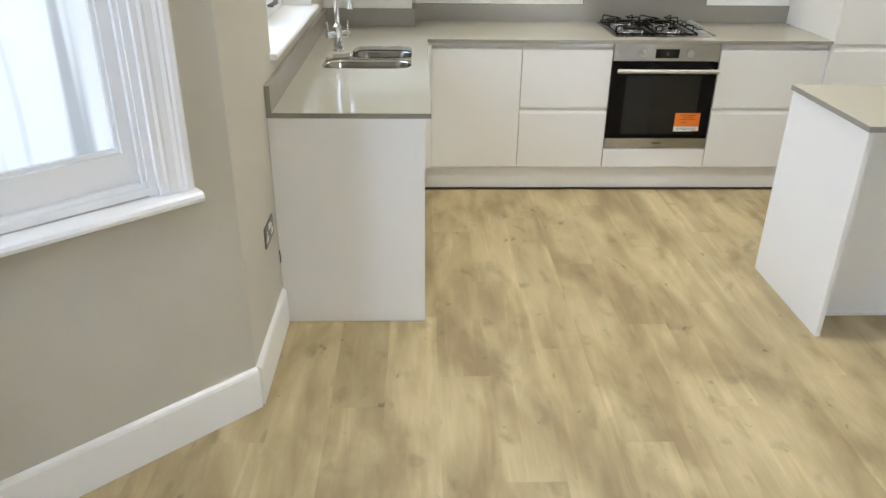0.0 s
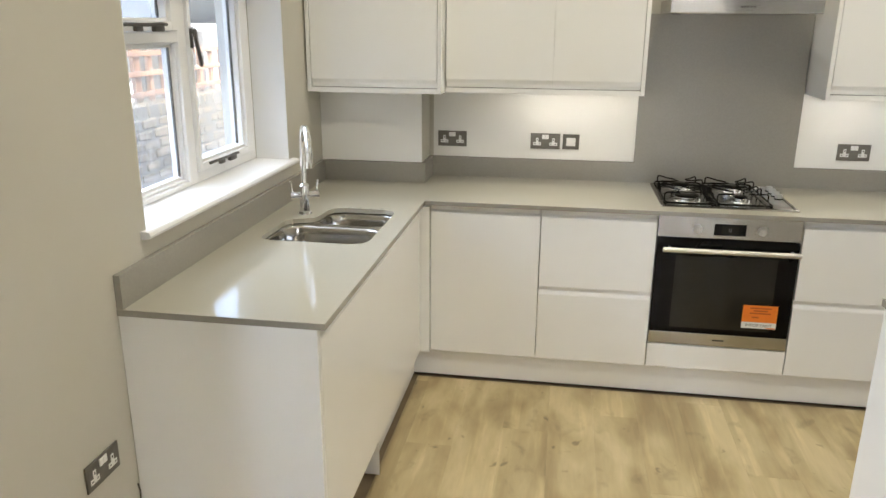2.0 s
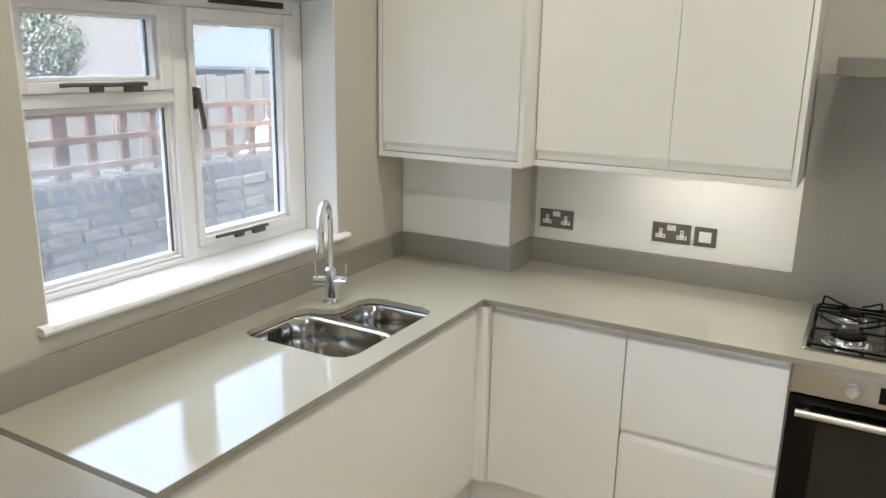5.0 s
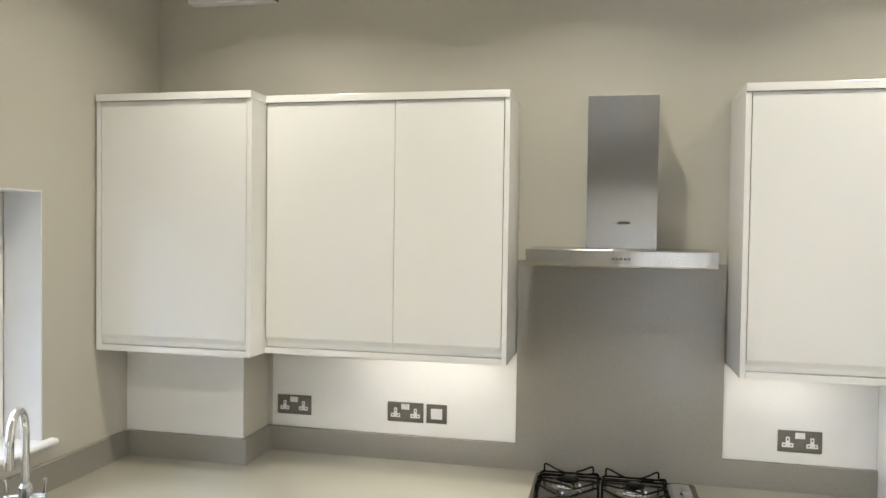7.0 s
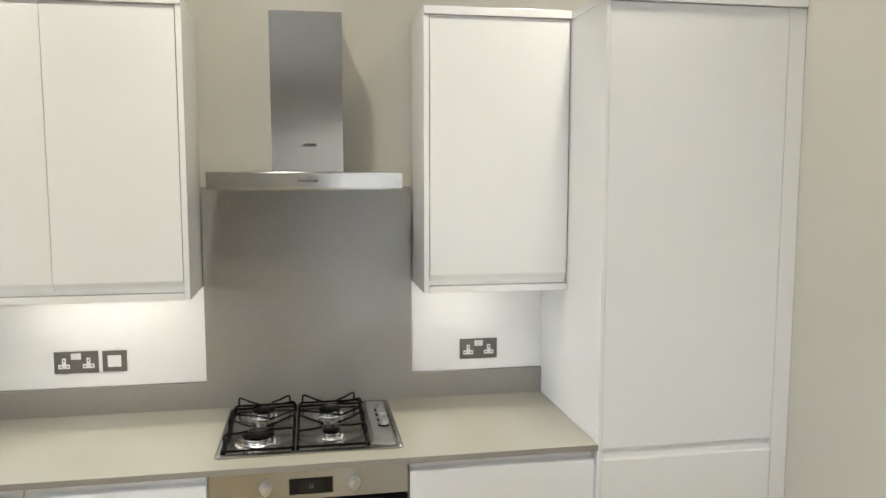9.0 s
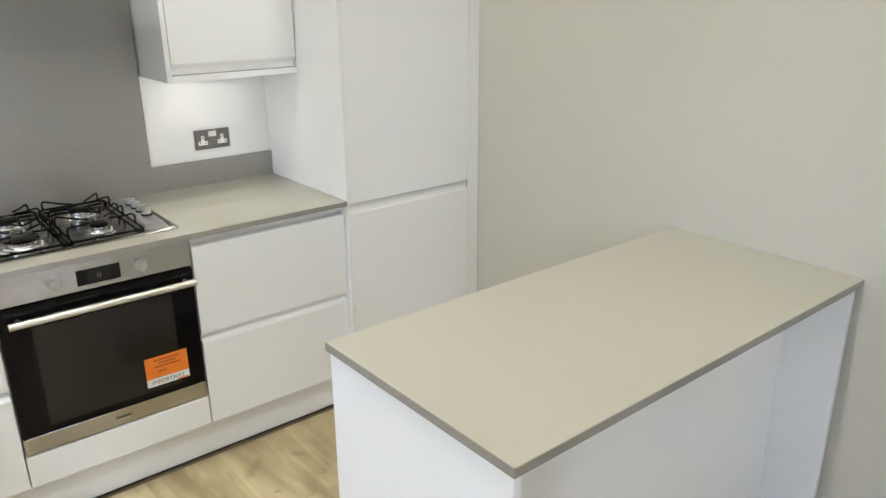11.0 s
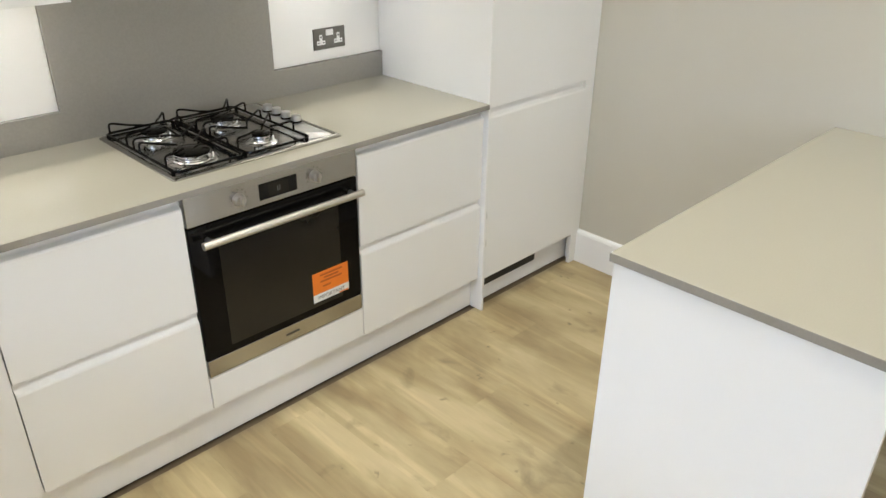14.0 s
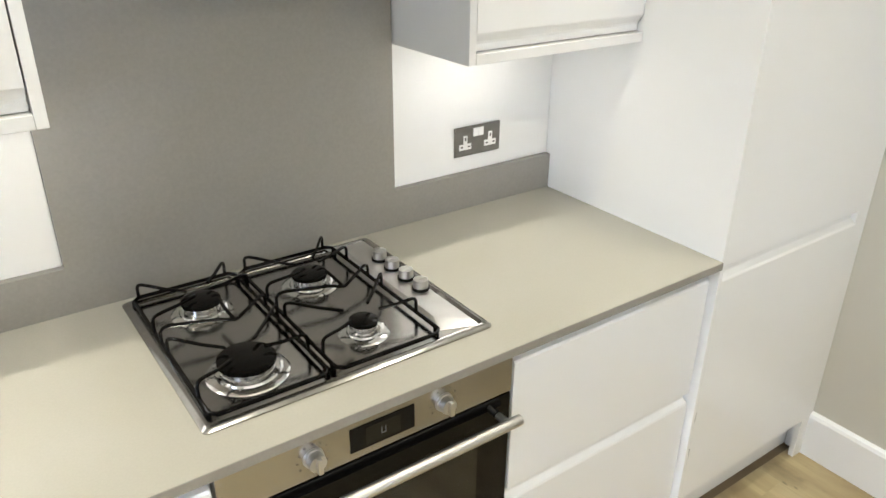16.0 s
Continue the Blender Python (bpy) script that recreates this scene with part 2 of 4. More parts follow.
def wood_mat():
    """Washed oak laminate: long grain, broad pale and brown streaks, dark knots; each plank drawn from its own place."""
    m = bpy.data.materials.new("washed_oak_laminate")
    m.use_nodes = True
    nt = m.node_tree
    n, link = nt.nodes, nt.links.new
    b = n["Principled BSDF"]
    tc, info = n.new("ShaderNodeTexCoord"), n.new("ShaderNodeObjectInfo")
    off = n.new("ShaderNodeVectorMath")
    off.operation = "MULTIPLY_ADD"
    off.inputs[1].default_value = (37.0, 91.0, 13.0)
    link(info.outputs["Random"], off.inputs[0])
    link(tc.outputs["Object"], off.inputs[2])

    place = n.new("ShaderNodeNewGeometry").outputs["Position"]

    def noise_at(scale, stretch, detail, distort=0.0, whole=False):
        mp = n.new("ShaderNodeMapping")
        mp.inputs["Scale"].default_value = stretch
        link(place if whole else off.outputs[0], mp.inputs[0])
        t = n.new("ShaderNodeTexNoise")
        t.inputs["Scale"].default_value, t.inputs["Detail"].default_value = scale, detail
        t.inputs["Distortion"].default_value = distort
        link(mp.outputs[0], t.inputs[0])
        return t.outputs["Fac"]

    own, shared = noise_at(3.4, (1.7, 0.46, 1), 6, 0.8), noise_at(2.6, (1.8, 0.55, 1), 6, 0.8, True)
    blend = n.new("ShaderNodeMix")
    blend.inputs[0].default_value = 0.62
    link(own, blend.inputs[2])
    link(shared, blend.inputs[3])
    broad = blend.outputs[0]
    grain = noise_at(24.0, (3.0, 0.35, 1), 5, 0.3)
    knots, specks = noise_at(6.5, (1.4, 0.9, 1), 4, 0.4), noise_at(15.0, (1.3, 0.9, 1), 2, 0.3)
    streaks = noise_at(6.0, (3.4, 0.20, 1), 4, 0.4)
    ramp = n.new("ShaderNodeValToRGB")
    e = ramp.color_ramp.elements
    e[0].position, e[0].color = 0.38, (0.272, 0.207, 0.108, 1)
    e[1].position, e[1].color = 0.62, (0.495, 0.412, 0.240, 1)
    mid = e.new(0.5)
    mid.color = (0.388, 0.315, 0.172, 1)
    link(broad, ramp.inputs[0])
    g = n.new("ShaderNodeMapRange")
    g.inputs["From Min"].default_value, g.inputs["From Max"].default_value = 0.3, 0.7
    g.inputs["To Min"].default_value, g.inputs["To Max"].default_value = 0.95, 1.045
    link(grain, g.inputs[0])
    k = n.new("ShaderNodeMapRange")
    k.inputs["From Min"].default_value, k.inputs["From Max"].default_value = 0.60, 0.78
    k.inputs["To Min"].default_value, k.inputs["To Max"].default_value = 1.0, 0.58
    link(knots, k.inputs[0])
    t = n.new("ShaderNodeMapRange")
    t.inputs["To Min"].default_value, t.inputs["To Max"].default_value = 0.955, 1.045
    link(info.outputs["Random"], t.inputs[0])
    p = n.new("ShaderNodeMapRange")
    p.inputs["From Min"].default_value, p.inputs["From Max"].default_value = 0.55, 0.68
    p.inputs["To Min"].default_value, p.inputs["To Max"].default_value = 0.98, 1.17
    link(streaks, p.inputs[0])
    out = ramp.outputs[0]
    q = n.new("ShaderNodeMapRange")
    q.inputs["From Min"].default_value, q.inputs["From Max"].default_value = 0.70, 0.77
    q.inputs["To Min"].default_value, q.inputs["To Max"].default_value = 1.0, 0.55
    link(specks, q.inputs[0])
    for f in (g, k, t, p, q):
        mul = n.new("ShaderNodeVectorMath")
        mul.operation = "MULTIPLY"
        link(out, mul.inputs[0])
        link(f.outputs[0], mul.inputs[1])
        out = mul.outputs[0]
    link(out, b.inputs["Base Color"])
    r = n.new("ShaderNodeMapRange")
    r.inputs["To Min"].default_value, r.inputs["To Max"].default_value = 0.34, 0.5
    link(grain, r.inputs[0])
    link(r.outputs[0], b.inputs["Roughness"])
    bp = n.new("ShaderNodeBump")
    bp.inputs["Strength"].default_value, bp.inputs["Distance"].default_value = 0.12, 0.001
    link(grain, bp.inputs["Height"])
    link(bp.outputs[0], b.inputs["Normal"])
    return m


OAK = wood_mat()


# ---- mesh helpers ----
def thing(name, place, label, category, group="", kind=""):
    ob = new(name)
    ob.location = place
    ob.empty_display_size = 0.1
    return tagged(ob, label, category, group, kind)


def root_of(ob):
    at = Vector((0, 0, 0))
    while ob:
        at += ob.location
        ob = ob.parent
    return at


def part(name, bm, material, parent=None, label=""):
    """Link a bmesh, built in world places, as one mesh object under a thing or part."""
    if parent:
        bmesh.ops.translate(bm, verts=bm.verts, vec=-root_of(parent))
    me = bpy.data.meshes.new(name)
    bmesh.ops.recalc_face_normals(bm, faces=bm.faces)
    bm.to_mesh(me)
    bm.free()
    me.materials.append(material)
    ob = new(name, me)
    ob.parent = parent
    return tagged(ob, label)


def smooth(ob, degrees=40):
    ob.data.shade_smooth()
    ob.data.set_sharp_from_angle(angle=radians(degrees))
    return ob


def add_box(bm, lo, hi, bev=0.0):
    vs = bmesh.ops.create_cube(bm, size=1.0)["verts"]
    for v in vs:
        v.co = Vector([(lo[i] + hi[i]) / 2 + v.co[i] * abs(hi[i] - lo[i]) for i in range(3)])
    if bev:
        edges = list({e for v in vs for e in v.link_edges})
        bmesh.ops.bevel(bm, geom=edges, offset=bev, segments=2, affect="EDGES", profile=0.5)
    return bm


def box(lo, hi, bev=0.0):
    return add_box(bmesh.new(), lo, hi, bev)


def cyl(bm, a, b, r, r2=None, n=20):
    """A capped cylinder or cone from a to b."""
    a, b = Vector(a), Vector(b)
    way = b - a
    m = Matrix.Translation((a + b) / 2) @ way.to_track_quat("Z", "Y").to_matrix().to_4x4()
    bmesh.ops.create_cone(bm, cap_ends=True, segments=n, radius1=r, radius2=r if r2 is None else r2, depth=way.length, matrix=m)
    return bm


def tube(bm, pts, r, n=8):
    """A round rod swept along points, with capped ends."""
    pts = [Vector(p) for p in pts]
    rings = []
    side = None
    for i, p in enumerate(pts):
        way = (pts[min(i + 1, len(pts) - 1)] - pts[max(i - 1, 0)]).normalized()
        if side is None:
            side = way.orthogonal().normalized()
        side = (side - way * side.dot(way)).normalized()
        up = way.cross(side)
        rings.append([bm.verts.new(p + r * (math.cos(2 * math.pi * k / n) * side + math.sin(2 * math.pi * k / n) * up)) for k in range(n)])
    for a, b in zip(rings, rings[1:]):
        for k in range(n):
            bm.faces.new((a[k], a[(k + 1) % n], b[(k + 1) % n], b[k]))
    bm.faces.new(rings[0])
    bm.faces.new(rings[-1][::-1])
    return bm


def extrude(bm, profile, to, s0, s1):
    """A prism: a profile of (d, z) pairs carried from s0 to s1; to(s, d, z) gives the place."""
    a = [bm.verts.new(to(s0, d, z)) for d, z in profile]
    b = [bm.verts.new(to(s1, d, z)) for d, z in profile]
    for i in range(len(a)):
        j = (i + 1) % len(a)
        bm.faces.new((a[i], a[j], b[j], b[i]))
    bm.faces.new(a[::-1])
    bm.faces.new(b)
    return bm


def rounded(x0, y0, x1, y1, r, n=5):
    """Points round a rectangle with rounded corners."""
    out = []
    for cx, cy, a0 in ((x1 - r, y1 - r, 0), (x0 + r, y1 - r, 90), (x0 + r, y0 + r, 180), (x1 - r, y0 + r, 270)):
        for k in range(n + 1):
            a = radians(a0 + 90 * k / n)
            out.append((cx + r * math.cos(a), cy + r * math.sin(a)))
    return out


def slab(outer, holes, z0, z1):
    """A flat slab with holes through it."""
    bm = bmesh.new()
    edges = []
    for loop in (outer, *holes):
        vs = [bm.verts.new((x, y, z1)) for x, y in loop]
        edges += [bm.edges.new((vs[i], vs[(i + 1) % len(vs)])) for i in range(len(vs))]
    bmesh.ops.triangle_fill(bm, use_beauty=True, use_dissolve=False, edges=edges)
    geom = bmesh.ops.extrude_face_region(bm, geom=list(bm.faces))["geom"]
    bmesh.ops.translate(bm, verts=[g for g in geom if isinstance(g, bmesh.types.BMVert)], vec=(0, 0, z0 - z1))
    return bm


def wall_with_hole(to, s0, s1, z0, z1, d0, d1, hole=None):
    """A wall with thickness; hole is (s0, s1, z0, z1), and goes through it."""
    bm = bmesh.new()
    bits = [(s0, s1, z0, z1)]
    if hole:
        a, b, c, d = hole
        bits = [(s0, a, z0, z1), (b, s1, z0, z1), (a, b, z0, c), (a, b, d, z1)]
    for a, b, c, d in bits:
        vs = [bm.verts.new(to(s, dd, z)) for s in (a, b) for dd in (d0, d1) for z in (c, d)]
        for f in ((0, 1, 3, 2), (4, 6, 7, 5), (0, 4, 5, 1), (2, 3, 7, 6), (0, 2, 6, 4), (1, 5, 7, 3)):
            bm.faces.new([vs[i] for i in f])
    return bm


def lettering(name, words, size, m, material, parent):
    """Flat raised letters in the built-in font, as a mesh part."""
    cu = bpy.data.curves.new(name, "FONT")
    cu.body, cu.size, cu.extrude, cu.align_x = words, size, 0.0003, "CENTER"
    ob = bpy.data.objects.new(name, cu)
    me = bpy.data.meshes.new_from_object(ob)
    bpy.data.objects.remove(ob)
    me.transform(Matrix.Translation(-root_of(parent)) @ m)
    me.materials.clear()
    me.materials.append(material)
    made = new(name, me)
    made.parent = parent
    return made


# ---- the plan ----
LEFT, RIGHT, BACK, REAR = -0.26, 3.26, 4.745, -2.3
THICK = 0.30
BAY_A = Vector((-0.260, 2.115, 0))
BAY_D = Vector((-0.741, -0.671, 0)).normalized()
BAY_N = Vector((0.671, -0.741, 0)).normalized()
BAY_LEN = 1.10
BAY_B = BAY_A + BAY_D * BAY_LEN
OPEN_Y0, OPEN_Y1, OPEN_Z0, OPEN_Z1 = 2.855, 4.058, 1.045, 1.935


def on_left(s, d, z):
    return Vector((LEFT - d, s, z))


def on_back(s, d, z):
    return Vector((s, BACK + d, z))


def on_bay(s, d, z):
    return BAY_A + BAY_D * s - BAY_N * d + Vector((0, 0, z))


def on_front(s, d, z):
    return Vector((BAY_B.x - d, BAY_B.y - 0.08 - s, z))


def structure(name, bm, material, label, category):
    return tagged(part(name, bm, material), label, category, "", "structure")


structure("wall_left", wall_with_hole(on_left, 2.115, BACK + THICK, -0.2, CEIL, 0, THICK, (OPEN_Y0, OPEN_Y1, OPEN_Z0, OPEN_Z1)), WALL,
          "greige painted wall with a deep window opening", "wall")
structure("wall_back", wall_with_hole(on_back, LEFT, RIGHT + THICK, -0.2, CEIL, 0, THICK), WALL, "greige painted wall behind the kitchen units", "wall")
structure("wall_right", box((RIGHT, REAR, -0.2), (RIGHT + THICK, BACK, CEIL)), WALL, "greige painted plain wall beside the breakfast bar", "wall")
# the rear wall's opening is made up, to bring daylight onto the unit fronts
structure("wall_rear", wall_with_hole(lambda s, d, z: Vector((s, REAR - d, z)), LEFT - THICK, RIGHT + THICK, -0.2, CEIL, 0, THICK, (1.9, 2.9, 0.12, 2.35)), WALL, "plain painted closing wall with an added opening for daylight", "wall")
BAY_HOLE = (0.235, 0.985, 0.86, 2.35)
structure("wall_bay_side", wall_with_hole(on_bay, 0.0, BAY_LEN, -0.2, CEIL, 0, 0.28, BAY_HOLE), WALL, "greige painted angled bay wall with a sash window", "wall")
structure("wall_bay_front", wall_with_hole(on_front, -0.12, 1.40, -0.2, CEIL, 0, 0.28, BAY_HOLE), WALL, "greige painted front bay wall with a sash window", "wall")
low = bmesh.new()
a2, b2 = Vector((BAY_B.x, -0.05, 0)), Vector((LEFT, -0.78, 0))
dd = (b2 - a2).normalized()
nn = Vector((dd.y, -dd.x, 0))
nn = nn if nn.x < 0 else -nn
extrude(low, [(0, -0.2), (0.28, -0.2), (0.28, CEIL), (0, CEIL)], lambda s, d, z: a2 + dd * s + nn * d + Vector((0, 0, z)), 0, (b2 - a2).length)
structure("wall_bay_return", low, WALL, "plain painted angled wall of the bay", "wall")
# unseen block, added to keep sky light off the garden wall
structure("wall_shade_block", box((LEFT - THICK, BACK + THICK + 0.002, -0.25), (RIGHT, 9.6, 2.3)), OUTER_WALL, "unseen outside wall added to shade the garden bricks", "wall")
structure("wall_left_rear", box((LEFT - THICK, REAR, -0.2), (LEFT, -0.78, CEIL)), WALL, "plain painted wall beside the bay", "wall")
structure("ceiling", box((-1.5, REAR - 0.3, CEIL), (RIGHT + 0.3, BACK + 0.3, CEIL + 0.12)), CEILING, "plain white painted ceiling", "ceiling")
structure("wall_boxing", box((LEFT + 0.001, 4.525, 0.891), (0.255, BACK - 0.001, 2.30)), WALL, "greige painted pipe boxing in the corner", "wall")
structure("wall_boxing_panel", box((LEFT + 0.002, 4.521, 0.9905), (0.257, 4.5245, 1.344), 0.001), WHITE_PANEL, "white glossy panel facing the pipe boxing", "panel")


for x0, x1 in ((0.2775, 1.3025), (2.0635, 2.5825)):
    structure("wall_panel", box((x0, BACK - 0.0045, 0.9905), (x1, BACK - 0.0005, 1.344), 0.001), WHITE_PANEL, "white panel on the wall under the wall cabinets", "panel")


# skirting boards: tall, flat, with a rounded top edge
def skirting(name, to, s0, s1, label):
    prof = [(0, 0), (-0.018, 0), (-0.018, 0.145), (-0.014, 0.156), (-0.006, 0.161), (0, 0.161)]
    return structure(name, extrude(bmesh.new(), prof, to, s0, s1), TRIM, label, "skirting board")


skirting("baseboard_left", on_left, 2.115, 2.664, "white painted skirting board along the short wall")
skirting("baseboard_bay", on_bay, 0.0, BAY_LEN, "white painted skirting board under the sash window")
skirting("baseboard_right", lambda s, d, z: Vector((RIGHT + d, s, z)), REAR, 2.518, "white painted skirting board along the plain wall")
skirting("baseboard_right_back", lambda s, d, z: Vector((RIGHT + d, s, z)), 3.13, 4.187, "white painted skirting board behind the breakfast bar")


# unseen window, added only as a source of daylight from the rear
def added_glazing():
    w = thing("window_4", (2.4, REAR - 0.1, 0.12), "unseen white framed glazing added to let in daylight", "window", "", "structure")
    fb = bmesh.new()
    for x0, x1, z0, z1 in ((1.902, 1.96, 0.122, 2.348), (2.84, 2.898, 0.122, 2.348), (1.96, 2.84, 0.122, 0.20), (1.96, 2.84, 2.27, 2.348), (2.37, 2.43, 0.20, 2.27)):
        add_box(fb, (x0, REAR - 0.16, z0), (x1, REAR - 0.09, z1), 0.004)
    part("window_frame", fb, TRIM, w)
    for x0, x1 in ((1.96, 2.37), (2.43, 2.84)):
        part("pane", box((x0 + 0.001, REAR - 0.128, 0.201), (x1 - 0.001, REAR - 0.122, 2.269)), GLASS, w, "clear glass pane").visible_shadow = False


added_glazing()


# ---- casement window ----
def casement_window():
    w = thing("window_1", (-0.445, 3.455, OPEN_Z0), "white painted casement window with fanlight and metal stays", "window", "", "structure")
    f0, f1 = -0.485, -0.412
    frame_bm = bmesh.new()
    for lo, hi in (((f0, 2.861, 1.072), (f1, 2.915, 1.929)), ((f0, 4.004, 1.072), (f1, 4.052, 1.929)), ((f0, 2.915, 1.878), (f1, 4.004, 1.929)),
                   ((f0, 2.915, 1.072), (f1, 3.440, 1.089)), ((f0, 3.498, 1.072), (f1, 4.004, 1.112)), ((f0, 3.440, 1.072), (f1, 3.498, 1.878)), ((f0, 2.915, 1.588), (f1, 3.440, 1.626))):
        add_box(frame_bm, lo, hi, 0.004)
    part("window_frame", frame_bm, TRIM, w)

    def sash(name, y0, y1, z0, z1, gy0, gy1, gz0, gz1, proud):
        x0, x1 = -0.470, -0.412 + proud
        bm = bmesh.new()
        for lo, hi in (((x0, y0, z0), (x1, gy0, z1)), ((x0, gy1, z0), (x1, y1, z1)), ((x0, gy0, z0), (x1, gy1, gz0)), ((x0, gy0, gz1), (x1, gy1, z1))):
            add_box(bm, lo, hi, 0.003)
        for lo, hi in (((x0, gy0, gz0), (x1 - 0.014, gy0 + 0.012, gz1)), ((x0, gy1 - 0.012, gz0), (x1 - 0.014, gy1, gz1)),
                       ((x0, gy0, gz0), (x1 - 0.014, gy1, gz0 + 0.012)), ((x0, gy0, gz1 - 0.012), (x1 - 0.014, gy1, gz1))):
            add_box(bm, lo, hi, 0.003)
        s = part(name, bm, TRIM, w)
        # pane material carries the glare haze of the bright window
        g = part("pane", box((-0.448, gy0 + 0.002, gz0 + 0.002), (-0.444, gy1 - 0.002, gz1 - 0.002)), HAZY, s, "clear glass pane with glare haze mixed in")
        g.visible_shadow = False
        seal = bmesh.new()
        for lo, hi in (((-0.452, gy0 + 0.010, gz0 + 0.010), (-0.440, gy0 + 0.015, gz1 - 0.010)), ((-0.452, gy1 - 0.015, gz0 + 0.010), (-0.440, gy1 - 0.010, gz1 - 0.010))):
            add_box(seal, lo, hi)
        part("glazing_seal", seal, PEWTER, s, "dark grey glazing seal")
        return s

    fan = sash("fanlight_sash", 2.918, 3.430, 1.628, 1.875, 2.960, 3.386, 1.658, 1.844, 0.012)
    sash("fixed_light", 2.916, 3.439, 1.090, 1.587, 2.928, 3.432, 1.098, 1.583, -0.012)
    opening = sash("casement_sash", 3.500, 4.002, 1.114, 1.876, 3.522, 3.945, 1.142, 1.838, 0.012)
    for y0, y1 in ((3.02, 3.372), (3.600, 3.945)):
        vent_bm = bmesh.new()
        extrude(vent_bm, [(x, z) for x, z in rounded(-0.0, 1.894, 0.012, 1.916, 0.005, 3)], lambda s, d, z: Vector((-0.412 + d, s, z)), y0, y1)
        part("trickle_vent", vent_bm, VENT, w, "black trickle vent cover")

    def stay(y0, y1, z, owner):
        bm = bmesh.new()
        xs = -0.398
        tube(bm, [(xs + 0.010, y0 - 0.03, z + 0.010), (xs + 0.016, y0, z + 0.012), (xs + 0.016, (y0 + y1) / 2, z + 0.010), (xs + 0.016, y1 - 0.03, z + 0.012), (xs + 0.016, y1, z + 0.010)], 0.006, 8)
        add_box(bm, (xs, y1 - 0.07, z - 0.012), (xs + 0.016, y1 - 0.01, z + 0.012), 0.003)
        add_box(bm, (xs, y0 + 0.06, z - 0.010), (xs + 0.014, y0 + 0.10, z + 0.006), 0.003)
        add_box(bm, (xs + 0.011, y0 + 0.02, z + 0.006), (xs + 0.021, y1, z + 0.016), 0.003)
        smooth(part("stay", bm, PEWTER, owner, "pewter casement stay"))

    stay(3.075, 3.315, 1.638, fan)
    stay(3.585, 3.80, 1.128, opening)
    bm = bmesh.new()
    add_box(bm, (-0.400, 3.500, 1.565), (-0.392, 3.518, 1.635), 0.003)
    cyl(bm, (-0.395, 3.508, 1.615), (-0.376, 3.508, 1.615), 0.008)
    tube(bm, [(-0.380, 3.507, 1.632), (-0.379, 3.508, 1.60), (-0.374, 3.511, 1.56), (-0.370, 3.516, 1.52), (-0.371, 3.518, 1.502)], 0.008, 8)
    smooth(part("handle", bm, PEWTER, opening, "pewter casement fastener"))
    return w


casement_window()
for lo, hi in (((-0.411, OPEN_Y1 - 0.005, 1.071), (LEFT - 0.001, OPEN_Y1 - 0.0005, 1.9345)), ((-0.411, OPEN_Y0 + 0.0005, 1.071), (LEFT - 0.001, OPEN_Y0 + 0.005, 1.9345)),
               ((-0.411, OPEN_Y0 + 0.0055, 1.929), (LEFT - 0.001, OPEN_Y1 - 0.0055, 1.9345))):
    structure("window_lining", box(lo, hi), TRIM, "white painted window reveal", "window reveal")
sill = bmesh.new()
prof = [(0.16, 1.046), (-0.020, 1.046), (-0.028, 1.049), (-0.032, 1.058), (-0.028, 1.067), (-0.020, 1.070), (0.16, 1.070)]
extrude(sill, prof, on_left, OPEN_Y0 + 0.001, OPEN_Y1 - 0.001)
for y0, y1 in ((OPEN_Y0 - 0.03, OPEN_Y0), (OPEN_Y1, OPEN_Y1 + 0.042)):
    extrude(sill, [(-0.001, 1.046)] + prof[1:6] + [(-0.001, 1.070)], on_left, y0, y1)
structure("window_sill_1", sill, TRIM, "white painted window sill with a rounded nose", "window sill")


